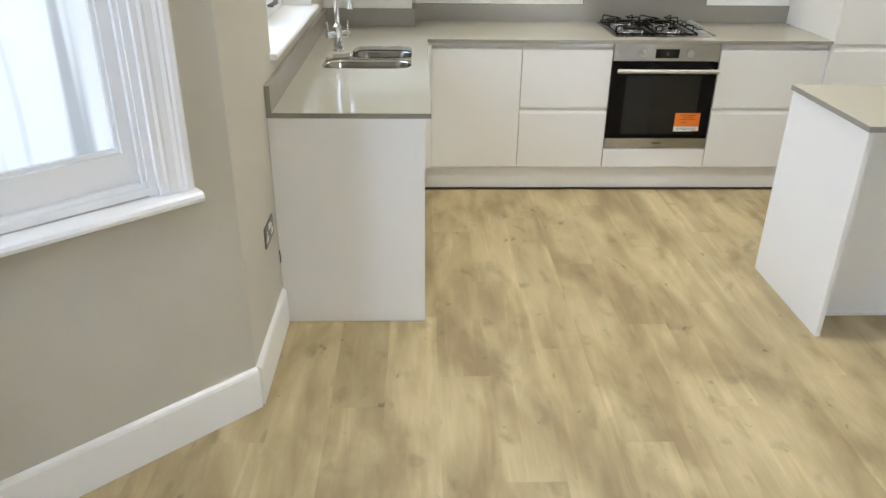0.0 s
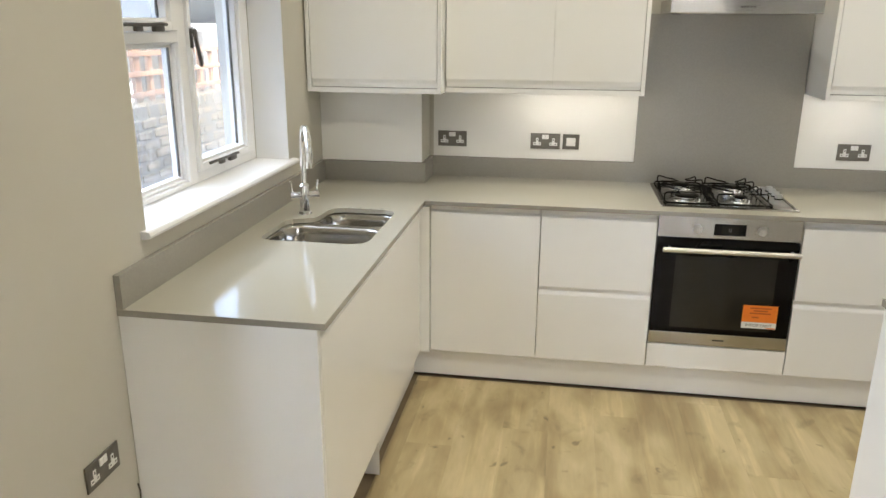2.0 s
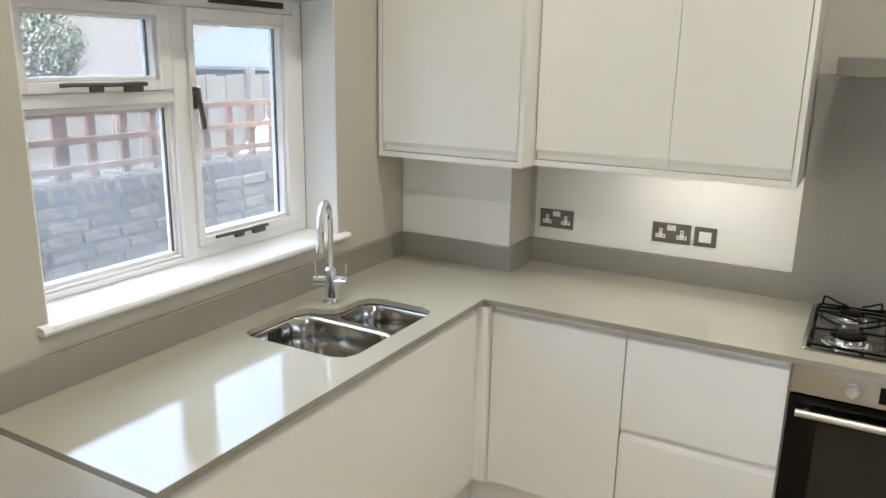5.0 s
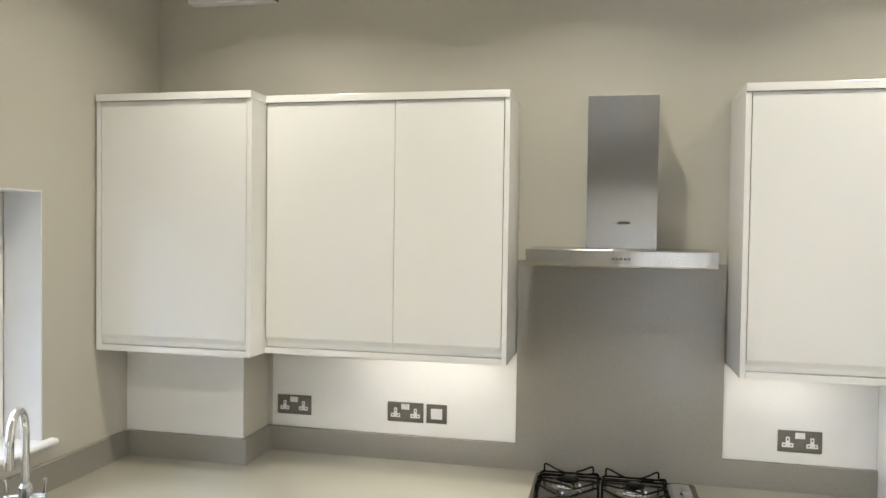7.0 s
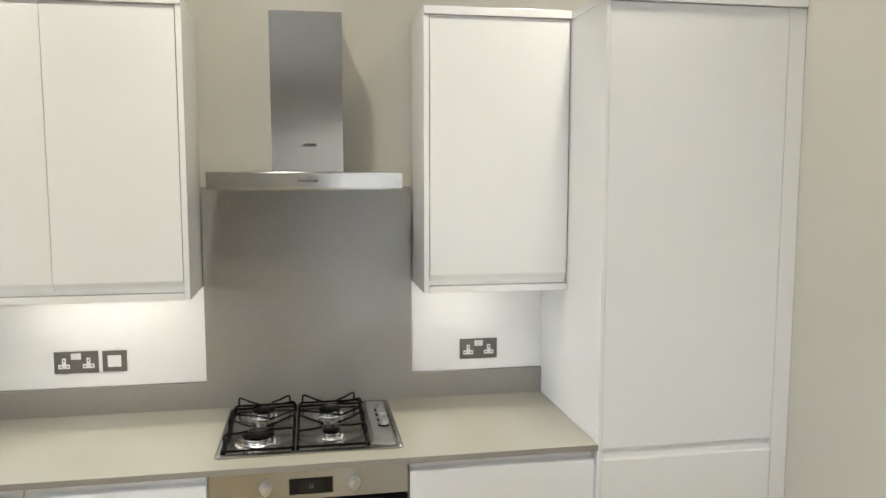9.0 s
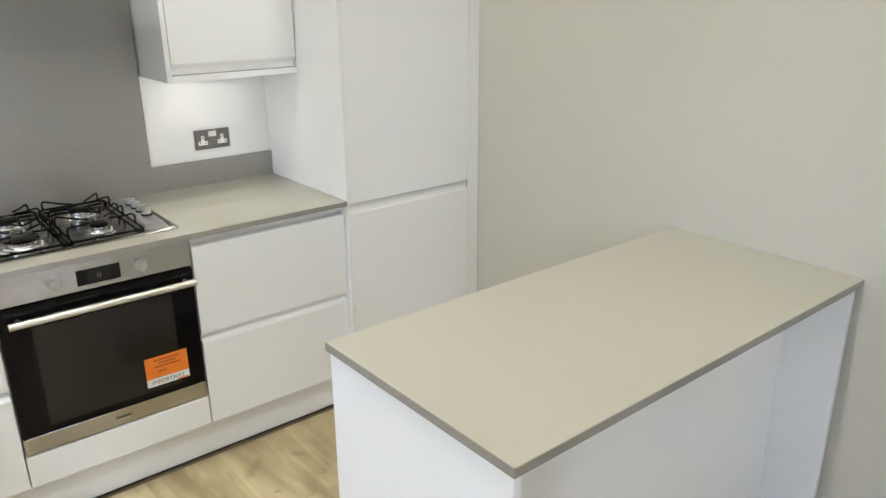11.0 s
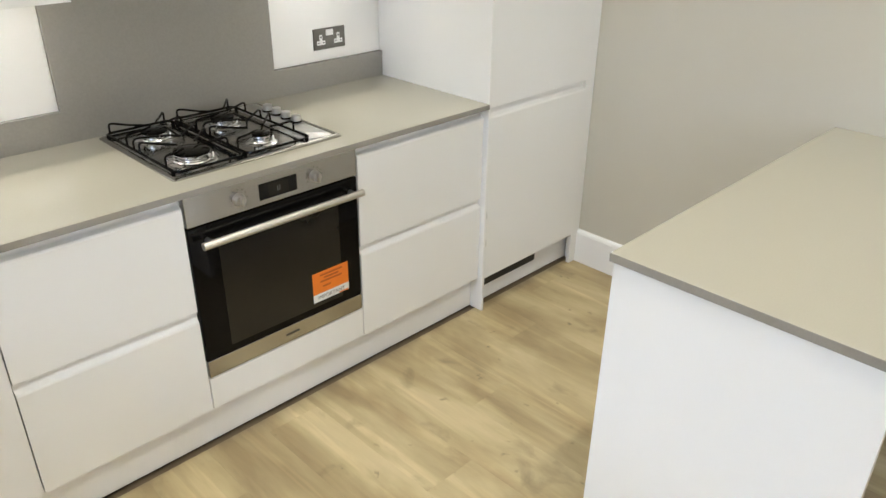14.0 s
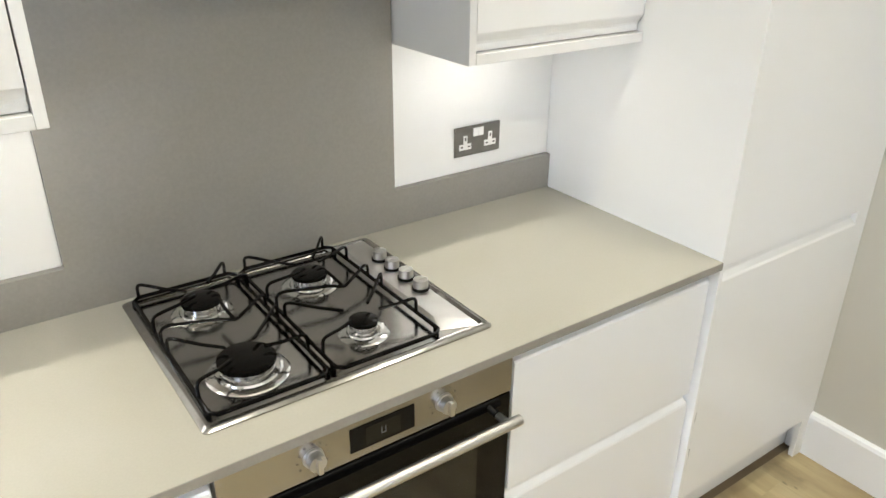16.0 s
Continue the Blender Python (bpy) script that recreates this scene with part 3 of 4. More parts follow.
# ---- sash window in the bay ----
def sash_window(name, on_wall, lower):
    w = thing(name, on_wall(0.61, 0.0, 0.80), "white painted sash window with a moulded architrave", "window", "", "structure")
    # architrave: stepped moulding on both sides and the head
    prof = [(0, 0.137), (-0.028, 0.137), (-0.032, 0.142), (-0.032, 0.158), (-0.027, 0.165), (-0.028, 0.172), (-0.024, 0.182), (-0.023, 0.202), (-0.0245, 0.211),
            (-0.020, 0.219), (-0.020, 0.236), (0, 0.236)]
    for flip in (False, True):
        def to(s, d, q, flip=flip):
            return on_wall((1.22 - q) if flip else q, d, s)
        part("architrave", extrude(bmesh.new(), prof, to, 0.856, 2.45), TRIM, w)
    part("architrave", extrude(bmesh.new(), [(d, 2.45 + (q - 0.137)) for d, q in prof], on_wall, 0.137, 1.083), TRIM, w)
    lin = bmesh.new()
    for s0, s1, z0, z1 in ((0.236, 0.258, 0.856, 2.349), (0.962, 0.984, 0.856, 2.349), (0.258, 0.962, 2.318, 2.349), (0.258, 0.962, 0.861, 0.884)):
        extrude(lin, [(-0.004, z0), (0.13, z0), (0.13, z1), (-0.004, z1)], on_wall, s0, s1)
    for s0, s1 in ((0.258, 0.270), (0.950, 0.962)):
        extrude(lin, [(0.004, 0.884), (0.022, 0.884), (0.022, 2.318), (0.004, 2.318)], on_wall, s0, s1)
    extrude(lin, [(0.004, 0.884), (0.022, 0.884), (0.022, 0.897), (0.008, 0.895)], on_wall, 0.270, 0.950)
    part("box_frame", lin, TRIM, w)
    for z0, z1, d0, rail, glazing in ((0.886, 1.62, 0.024, 0.100, lower), (1.58, 2.317, 0.072, 0.05, GLASS)):
        s_bm = bmesh.new()
        d1 = d0 + 0.044
        for s0, s1, a, b in ((0.260, 0.303, z0, z1), (0.917, 0.960, z0, z1), (0.303, 0.917, z0, z0 + rail), (0.303, 0.917, z1 - 0.045, z1)):
            extrude(s_bm, [(d0, a), (d1, a), (d1, b), (d0, b)], on_wall, s0, s1)
        for s0, s1, a, b in ((0.303, 0.314, z0 + rail, z1 - 0.045), (0.906, 0.917, z0 + rail, z1 - 0.045), (0.314, 0.906, z0 + rail, z0 + rail + 0.011)):
            extrude(s_bm, [(d0 + 0.012, a), (d1, a), (d1, b), (d0 + 0.012, b)], on_wall, s0, s1)
        s = part("sash", s_bm, TRIM, w)
        g = part("pane", extrude(bmesh.new(), [(d0 + 0.024, z0 + rail), (d0 + 0.028, z0 + rail), (d0 + 0.028, z1 - 0.045), (d0 + 0.024, z1 - 0.045)], on_wall, 0.303, 0.917), glazing, s, "obscured glass pane" if glazing is FROSTED else "clear glass pane")
        g.visible_shadow = glazing is FROSTED
    return w


sash_window("window_2", on_bay, FROSTED)
sash_window("window_3", on_front, GLASS)
board = [(0.02, 0.797), (-0.058, 0.797), (-0.067, 0.802), (-0.070, 0.812), (-0.067, 0.822), (-0.058, 0.828), (0.0, 0.828), (0.02, 0.828)]
structure("window_sill_2", extrude(bmesh.new(), [(min(d, -0.0005), z + 0.027) for d, z in board], on_bay, 0.130, 1.09), TRIM, "white painted sash window sill board", "window sill")


# ---- kitchen units ----
FACE, SIDE = 4.150, 0.321          # faces of the back run and of the side run
TOP_Z, UNDER_Z = 0.890, 0.870


def to_back(s, d, z):
    return Vector((s, FACE + d, z))


def to_side(s, d, z):
    return Vector((SIDE - d, s, z))


def j_front(to, s0, s1, z0, z1, pull="top"):
    """A door or drawer front with a finger scoop along its top or bottom edge."""
    r = 0.0015
    if pull == "top":
        prof = [(0.020, z0), (r, z0), (0, z0 + r), (0, z1 - 0.034), (0.003, z1 - 0.028), (0.014, z1 - 0.020), (0.0155, z1 - 0.016), (0.0155, z1), (0.020, z1)]
    elif pull == "bottom":
        prof = [(0.020, z0), (0.0155, z0), (0.0155, z0 + 0.014), (0.013, z0 + 0.020), (0.002, z0 + 0.034), (0, z0 + 0.038), (0, z1 - r), (r, z1), (0.020, z1)]
    else:
        prof = [(0.020, z0), (r, z0), (0, z0 + r), (0, z1 - r), (r, z1), (0.020, z1)]
    return extrude(bmesh.new(), prof, to, s0, s1)


def carcass(owner, lo, hi):
    part("carcass", box(lo, hi, 0.001), CARCASS, owner)


G = 0.0015
# dishwasher bay and sink unit on the side run, behind matching doors
u = thing("dishwasher_cabinet", (0.02, 3.0, 0.0), "white gloss appliance door under the worktop end", "cabinet", "side run units")
carcass(u, (-0.24, 2.690, 0.12), (0.300, 3.303, 0.866))
part("door", j_front(to_side, 2.690 + G, 3.3050, 0.150, 0.862), GLOSS, u)
part("side_panel", box((-0.258, 2.667, 0.001), (SIDE, 2.6885, 0.8695), 0.001), GLOSS, u, "white gloss end panel reaching the floor")
u = thing("sink_cabinet", (0.02, 3.7, 0.0), "white gloss sink cabinet under the window", "cabinet", "side run units")
sc = bmesh.new()
for lo, hi in (((-0.24, 3.305, 0.15), (0.300, 3.323, 0.866)), ((-0.24, 4.125, 0.15), (0.300, 4.143, 0.866)), ((-0.24, 3.323, 0.15), (0.300, 4.125, 0.168)), ((-0.25, 3.323, 0.15), (-0.24, 4.125, 0.866))):
    add_box(sc, lo, hi)
part("carcass", sc, CARCASS, u)
part("door", j_front(to_side, 3.3050, 4.118, 0.150, 0.862), GLOSS, u)
part("plinth", box((0.262, 3.318, 0.005), (0.280, 4.206, 0.148), 0.001), GLOSS, u)
part("plinth_return", box((0.262, 3.310, 0.001), (0.318, 3.3165, 0.148)), GLOSS, u)

# corner cabinet on the back run
u = thing("corner_cabinet", (0.6, 4.45, 0.0), "white gloss corner base cabinet with one door", "cabinet", "back run base units")
carcass(u, (0.325, 4.172, 0.15), (0.866, 4.74, 0.866))
part("corner_post", box((SIDE - 0.018, 4.1195, 0.150), (0.366, 4.1705, 0.862), 0.001), GLOSS, u)
part("door", j_front(to_back, 0.369, 0.867 - G, 0.150, 0.862), GLOSS, u)


def drawer_unit(x0, x1, label):
    d = thing("drawer_cabinet", ((x0 + x1) / 2, 4.45, 0.0), label, "cabinet", "back run base units")
    carcass(d, (x0, 4.172, 0.15), (x1, 4.74, 0.866))
    part("drawer", j_front(to_back, x0 + G, x1 - G, 0.150, 0.503), GLOSS, d)
    part("drawer", j_front(to_back, x0 + G, x1 - G, 0.507, 0.862), GLOSS, d)
    return d


drawer_unit(0.868, 1.371, "white gloss two-drawer cabinet between corner unit and oven")
drawer_unit(1.976, 2.582, "white gloss two-drawer cabinet beside the tall unit")
u = thing("oven_housing", (1.674, 4.45, 0.0), "white gloss oven housing with a filler panel", "cabinet", "back run base units")
hb = bmesh.new()
for lo, hi in (((1.372, 4.172, 0.15), (1.376, 4.74, 0.866)), ((1.971, 4.172, 0.15), (1.975, 4.74, 0.866)), ((1.376, 4.172, 0.15), (1.971, 4.74, 0.262))):
    add_box(hb, lo, hi)
part("carcass", hb, CARCASS, u)
part("filler_panel", j_front(to_back, 1.373 + G, 1.974 - G, 0.150, 0.262, "none"), GLOSS, u)
u = thing("plinth", (1.4, 4.2, 0.0), "white gloss plinth under the base units", "plinth")
part("board", box((0.2805, 4.190, 0.005), (2.582, 4.208, 0.148), 0.001), GLOSS, u)
part("seal", box((0.2805, 4.192, 0.001), (2.582, 4.206, 0.0045)), DARK, u, "dark seal strip")


def tall_unit():
    t = thing("tall_cabinet", (2.92, 4.45, 0.0), "white gloss tall integrated fridge cabinet in the corner", "cabinet")
    part("carcass", box((2.5970, 4.172, 0.15), (3.196, 4.74, 2.278)), CARCASS, t)
    part("side_panel", box((2.5835, 4.128, 0.001), (2.5965, 4.744, 2.279), 0.001), GLOSS, t)
    to = lambda s, d, z: Vector((s, 4.130 + d, z))
    part("door", j_front(to, 2.598, 3.196, 0.872, 2.277, "none"), GLOSS, t)
    low_door = part("door", j_front(to, 2.598, 3.196, 0.150, 0.866), GLOSS, t)
    part("pull_end", box((3.1955, 4.131, 0.829), (3.1985, 4.150, 0.872)), CARCASS, low_door)
    part("filler", box((3.199, 4.132, 0.001), (3.2585, 4.150, 2.278), 0.001), GLOSS, t)
    part("cornice", box((2.5835, 4.124, 2.280), (3.2585, 4.744, 2.309), 0.0015), GLOSS, t)
    part("plinth", box((2.5970, 4.188, 0.005), (3.2405, 4.206, 0.148), 0.001), GLOSS, t)
    part("air_slot", box((2.63, 4.1845, 0.072), (3.00, 4.1875, 0.128)), DARK, t, "dark ventilation slot")
    for z in (0.42, 0.30):
        part("hinge_gap", box((2.5967, 4.1285, z), (2.5979, 4.1320, z + 0.03)), DARK, t)
    return t


tall_unit()


def wall_unit(x0, x1, front, back, splits, left, right, label, lamp=None):
    w = thing("wall_cabinet", ((x0 + x1) / 2, (front + back) / 2, 1.345), label, "wall cabinet", "wall cabinets")
    z0, z1, p = 1.345, 2.309, 0.018
    part("carcass", box((x0 + p, front + 0.026, z0 + 0.026), (x1 - p, back - 0.001, z1 - 0.03)), CARCASS, w)
    part("bottom_panel", box((x0 + (p if left else 0) + 0.0005, front, z0), (x1 - (p if right else 0) - 0.0005, back - 0.001, z0 + 0.022), 0.001), GLOSS, w)
    part("cornice", box((x0 - 0.0, front - 0.006, z1 - 0.027), (x1 + 0.0, back - 0.001, z1), 0.0015), GLOSS, w)
    if left:
        part("side_panel", box((x0, front, z0), (x0 + p, back - 0.001, z1 - 0.0275), 0.001), GLOSS, w)
    if right:
        part("side_panel", box((x1 - p, front, z0), (x1, back - 0.001, z1 - 0.0275), 0.001), GLOSS, w)
    to = lambda s, d, z: Vector((s, front + 0.003 + d, z))
    a, b = x0 + (p if left else 0) + 0.002, x1 - (p if right else 0) - 0.002
    for s0, s1 in zip([a, *splits], [*splits, b]):
        part("door", j_front(to, s0 + 0.001, s1 - 0.001, z0 + 0.0242, z1 - 0.0285, "bottom"), GLOSS, w)
    if lamp:
        part("cabinet_light", box((lamp[0] - lamp[1], 4.545, z0 - 0.0080), (lamp[0] + lamp[1], 4.575, z0 - 0.0005), 0.001), LED, w, "slim lit under-cabinet strip light")
    return w


wall_unit(LEFT + 0.008, 0.383, 4.325, 4.523, [], True, True, "white gloss deep wall cabinet in the corner by the window")
wall_unit(0.3845, 1.299, 4.440, BACK, [0.884], False, True, "white gloss two-door wall cabinet with light beneath", (0.99, 0.27))
wall_unit(2.069, 2.5825, 4.440, BACK, [], True, False, "white gloss one-door wall cabinet beside the tall unit", (2.25, 0.125))

# worktop with the sink cut-out
SINK = ([(0.20, 3.400), (0.245, 3.418), (0.262, 3.460), (0.262, 3.860), (0.248, 3.905), (0.205, 3.925), (0.03, 3.925), (-0.012, 3.908), (-0.030, 3.868), (-0.032, 3.785),
         (-0.045, 3.745), (-0.080, 3.722), (-0.125, 3.708), (-0.147, 3.672), (-0.150, 3.450), (-0.137, 3.415), (-0.100, 3.400)])
WORK = [(LEFT + 0.001, 2.665), (0.343, 2.665), (0.343, 4.125), (2.583, 4.125), (2.583, 4.744), (0.256, 4.744), (0.256, 4.524), (LEFT + 0.001, 4.524)]
wt = thing("worktop", (0.5, 4.4, UNDER_Z), "beige-grey polished quartz worktop running round the corner", "worktop")
part("slab", slab(WORK, [SINK], UNDER_Z + 0.0005, TOP_Z), QUARTZ, wt)
# upstands use the darker quartz copy, with their shade in its colour
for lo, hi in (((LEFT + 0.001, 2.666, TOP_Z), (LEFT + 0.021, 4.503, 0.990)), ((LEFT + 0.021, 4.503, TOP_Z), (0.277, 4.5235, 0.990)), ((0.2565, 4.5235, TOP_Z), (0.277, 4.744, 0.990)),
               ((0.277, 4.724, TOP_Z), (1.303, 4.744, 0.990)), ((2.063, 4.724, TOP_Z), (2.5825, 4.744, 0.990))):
    part("upstand", box((lo[0], lo[1], lo[2] + 0.0005), hi), QUARTZ_SHADED, wt, "grey quartz upstand")
# thin darker strips over the slab edges paint in the shade of the front faces
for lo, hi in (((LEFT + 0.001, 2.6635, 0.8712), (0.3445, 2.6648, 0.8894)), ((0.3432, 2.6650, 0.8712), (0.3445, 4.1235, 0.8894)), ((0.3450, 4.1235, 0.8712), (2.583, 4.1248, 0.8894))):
    part("edge", box(lo, hi), QUARTZ_SHADED, wt, "slab edge strip with its shade in a darker grey")
# grooves are not cut: dark strips paint the shade inside them
for k in range(4):
    gx = 0.045 + 0.048 * k
    part("drainer_groove", box((gx, 3.924, TOP_Z - 0.001), (gx + 0.008, 3.946, TOP_Z + 0.0004)), QUARTZ_SHADED, wt, "drainer groove drawn as a darker strip")
# same stone as the worktop, its upright shade coloured in
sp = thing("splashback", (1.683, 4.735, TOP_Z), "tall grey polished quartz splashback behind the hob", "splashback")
part("panel", box((1.303, 4.724, TOP_Z + 0.0005), (2.063, 4.744, 1.706)), QUARTZ_SHADED, sp)


# ---- sink and tap ----
def sink():
    s = thing("sink", (0.06, 3.66, 0.69), "stainless steel undermount one and a half bowl sink", "sink")
    bowls = [(-0.156, 3.394, 0.268, 3.697, 0.085, 0.17), (-0.036, 3.719, 0.268, 3.931, 0.07, 0.13)]
    outs = [rounded(x0, y0, x1, y1, r, 6) for x0, y0, x1, y1, r, _ in bowls]
    part("flange", slab(rounded(-0.175, 3.375, 0.287, 3.950, 0.03), outs, 0.8665, 0.8690), SINK_STEEL, s)
    for x0, y0, x1, y1, r, deep in bowls:
        bm = bmesh.new()
        rings = []
        for k, (inset, drop) in enumerate(((0, 0), (0.004, 0.01), (0.008, deep * 0.6), (0.012, deep * 0.82), (0.022, deep * 0.94), (0.042, deep), (0.09, deep + 0.004))):
            pts = rounded(x0 + inset, y0 + inset, x1 - inset, y1 - inset, max(0.012, r - inset * 0.5), 6)
            rings.append([bm.verts.new((x, y, 0.8668 - drop)) for x, y in pts])
        for a, b in zip(rings, rings[1:]):
            for i in range(len(a)):
                bm.faces.new((a[i], a[(i + 1) % len(a)], b[(i + 1) % len(b)], b[i]))
        bm.faces.new(rings[-1])
        bowl = part("bowl", bm, SINK_STEEL, s)
        smooth(bowl, 60)
        m = bowl.modifiers.new("thickness", "SOLIDIFY")
        m.thickness, m.offset = 0.0012, -1
        dr = bmesh.new()
        c = ((x0 + x1) / 2, (y0 + y1) / 2)
        cyl(dr, (*c, 0.8668 - deep - 0.003), (*c, 0.8668 - deep + 0.002), 0.042, 0.036, 28)
        cyl(dr, (*c, 0.8668 - deep + 0.002), (*c, 0.8668 - deep + 0.006), 0.018, 0.014, 20)
        smooth(part("drain", dr, CHROME, bowl, "round chrome waste"))
    slots = bmesh.new()
    for k in range(4):
        add_box(slots, (-0.1560, 3.530 + 0.018 * k, 0.820), (-0.1450, 3.541 + 0.018 * k, 0.850))
    part("overflow", slots, DARK, s, "dark overflow slots")


sink()


def tap():
    x, y, z = -0.105, 3.805, TOP_Z
    t = thing("mixer_tap", (x, y, z), "chrome swan-neck mixer tap with two levers", "tap")
    way = Vector((math.cos(radians(-62)), math.sin(radians(-62)), 0))
    bm = bmesh.new()
    cyl(bm, (x, y, z + 0.0005), (x, y, z + 0.008), 0.027, 0.025, 28)
    cyl(bm, (x, y, z + 0.008), (x, y, z + 0.118), 0.0215, 0.0205, 28)
    cyl(bm, (x, y, z + 0.118), (x, y, z + 0.130), 0.0205, 0.013, 28)
    smooth(part("body", bm, CHROME, t))
    pts = [Vector((x, y, z + 0.125)), Vector((x, y, z + 0.20)), Vector((x, y, z + 0.275))]
    r = 0.085
    for k in range(1, 15):
        a = math.pi * k / 14
        pts.append(Vector((x, y, z + 0.285)) + way * (r - r * math.cos(a)) + Vector((0, 0, r * math.sin(a))))
    pts.append(pts[-1] - Vector((0, 0, 0.05)))
    smooth(part("spout", tube(bmesh.new(), pts, 0.0125, 16), CHROME, t))
    end = pts[-1]
    nb = bmesh.new()
    cyl(nb, end + Vector((0, 0, 0.012)), end - Vector((0, 0, 0.012)), 0.0145, n=20)
    smooth(part("nozzle", nb, CHROME, t))
    side = way.cross(Vector((0, 0, 1)))
    for sgn in (-1, 1):
        lv = bmesh.new()
        c = Vector((x, y, z + 0.078))
        cyl(lv, c + side * sgn * 0.015, c + side * sgn * 0.058, 0.0165, n=22)
        tube(lv, [c + side * sgn * 0.050, c + side * sgn * 0.052 + Vector((0, 0, 0.03)), c + side * sgn * 0.056 + Vector((0, 0, 0.062))], 0.0055, 10)
        smooth(part("lever", lv, CHROME, t))


tap()


# ---- gas hob ----
def hob():
    x0, x1, y0, y1, z = 1.387, 1.967, 4.206, 4.704, TOP_Z
    h = thing("gas_hob", ((x0 + x1) / 2, (y0 + y1) / 2, z), "stainless steel four-burner gas hob with black pan supports", "hob")
    # pressed tray: sloping rim, raised lip, sunken well
    bm = bmesh.new()
    rings = []
    for inset, up, r in ((0, 0.0006, 0.012), (0.0, 0.003, 0.012), (0.006, 0.0075, 0.012), (0.014, 0.0085, 0.012), (0.020, 0.0035, 0.010)):
        rings.append([bm.verts.new((x, y, z + up)) for x, y in rounded(x0 + inset, y0 + inset, x1 - inset, y1 - inset, r, 4)])
    for a, b in zip(rings, rings[1:]):
        for i in range(len(a)):
            bm.faces.new((a[i], a[(i + 1) % len(a)], b[(i + 1) % len(b)], b[i]))
    bm.faces.new(rings[-1])
    bm.faces.new(rings[0][::-1])
    smooth(part("tray", bm, HOB_STEEL, h), 30)
    # raised control strip beside the burners, its end cut on the slant
    strip = bmesh.new()
    vs = [(1.868, 4.250, 0.0036), (1.946, 4.224, 0.0036), (1.946, 4.680, 0.0036), (1.868, 4.680, 0.0036), (1.880, 4.290, 0.0125), (1.940, 4.240, 0.0095), (1.940, 4.674, 0.0125), (1.880, 4.674, 0.0125)]
    vs = [strip.verts.new((x, y, z + up)) for x, y, up in vs]
    for f in ((4, 5, 6, 7), (0, 1, 5, 4), (1, 2, 6, 5), (2, 3, 7, 6), (3, 0, 4, 7), (3, 2, 1, 0)):
        strip.faces.new([vs[i] for i in f])
    part("control_strip", strip, SATIN, h)
    for ky in (4.566, 4.512, 4.455, 4.398):
        kb = bmesh.new()
        c = (1.922, ky)
        cyl(kb, (*c, z + 0.015), (*c, z + 0.036), 0.0165, 0.0155, 24)
        add_box(kb, (c[0] - 0.0128, ky - 0.0022, z + 0.036), (c[0] + 0.0128, ky + 0.0022, z + 0.0375), 0.0006)
        knob = smooth(part("knob", kb, SATIN, h, "satin steel control knob"))
        ring = bmesh.new()
        cyl(ring, (*c, z + 0.0126), (*c, z + 0.0185), 0.0188, 0.0186, 24)
        smooth(part("knob_skirt", ring, ENAMEL, knob, "black knob skirt"))
    for bx, by, r in ((1.510, 4.330, 0.052), (1.514, 4.578, 0.039), (1.744, 4.561, 0.038), (1.743, 4.327, 0.028)):
        dish = bmesh.new()
        cyl(dish, (bx, by, z + 0.0036), (bx, by, z + 0.008), r + 0.022, r + 0.014, 32)
        cyl(dish, (bx, by, z + 0.008), (bx, by, z + 0.011), r + 0.006, r + 0.004, 32)
        cyl(dish, (bx, by, z + 0.011), (bx, by, z + 0.015), r * 0.80, r * 0.80, 32)
        cyl(dish, (bx, by, z + 0.015), (bx, by, z + 0.027), r * 0.93, r * 0.91, 32)
        for k in range(24):
            a = 2 * math.pi * k / 24
            p = Vector((bx + r * 0.92 * math.cos(a), by + r * 0.92 * math.sin(a), z + 0.0215))
            bmesh.ops.create_cube(dish, size=0.004, matrix=Matrix.Translation(p) @ Matrix.Rotation(a, 4, "Z"))
        burner = smooth(part("burner", dish, ALUMINIUM, h, "bright aluminium burner ring"))
        cap = bmesh.new()
        cyl(cap, (bx, by, z + 0.027), (bx, by, z + 0.034), r, r, 32)
        cyl(cap, (bx, by, z + 0.034), (bx, by, z + 0.0375), r, r * 0.80, 32)
        smooth(part("burner_cap", cap, ENAMEL, burner, "glossy black burner cap"))
        pin = bmesh.new()
        cyl(pin, (bx + r * 0.8 + 0.012, by - r * 0.5, z + 0.005), (bx + r * 0.8 + 0.012, by - r * 0.5, z + 0.020), 0.0025, n=8)
        part("spark_pin", pin, INSERT, burner)
    # pan supports: a bent rod frame on feet, four fingers to each burner
    for gx0, gx1, burners in ((1.408, 1.622, ((1.510, 4.330), (1.514, 4.578))), (1.636, 1.858, ((1.743, 4.327), (1.744, 4.561)))):
        gy0, gy1, gz, top = 4.228, 4.688, z + 0.016, z + 0.049
        g = bmesh.new()
        c = 0.012
        tube(g, [(gx0 + c, gy0, gz), (gx1 - c, gy0, gz), (gx1, gy0 + c, gz), (gx1, gy1 - c, gz), (gx1 - c, gy1, gz), (gx0 + c, gy1, gz), (gx0, gy1 - c, gz), (gx0, gy0 + c, gz), (gx0 + c, gy0, gz)], 0.0042)
        for x in (gx0, gx1):
            for y in (gy0 + 0.02, gy1 - 0.02):
                cyl(g, (x, y, z + 0.0036), (x, y, gz), 0.006, n=10)
        support = smooth(part("pan_support", g, ENAMEL, h, "black enamelled wire pan support"))

        def prong(pts):
            smooth(part("prong", tube(bmesh.new(), pts, 0.0035, 7), ENAMEL, support))

        # each finger rises from the frame, bends over and runs in to its burner
        (fx, fy), (rx, ry) = burners
        wide = gx1 - gx0
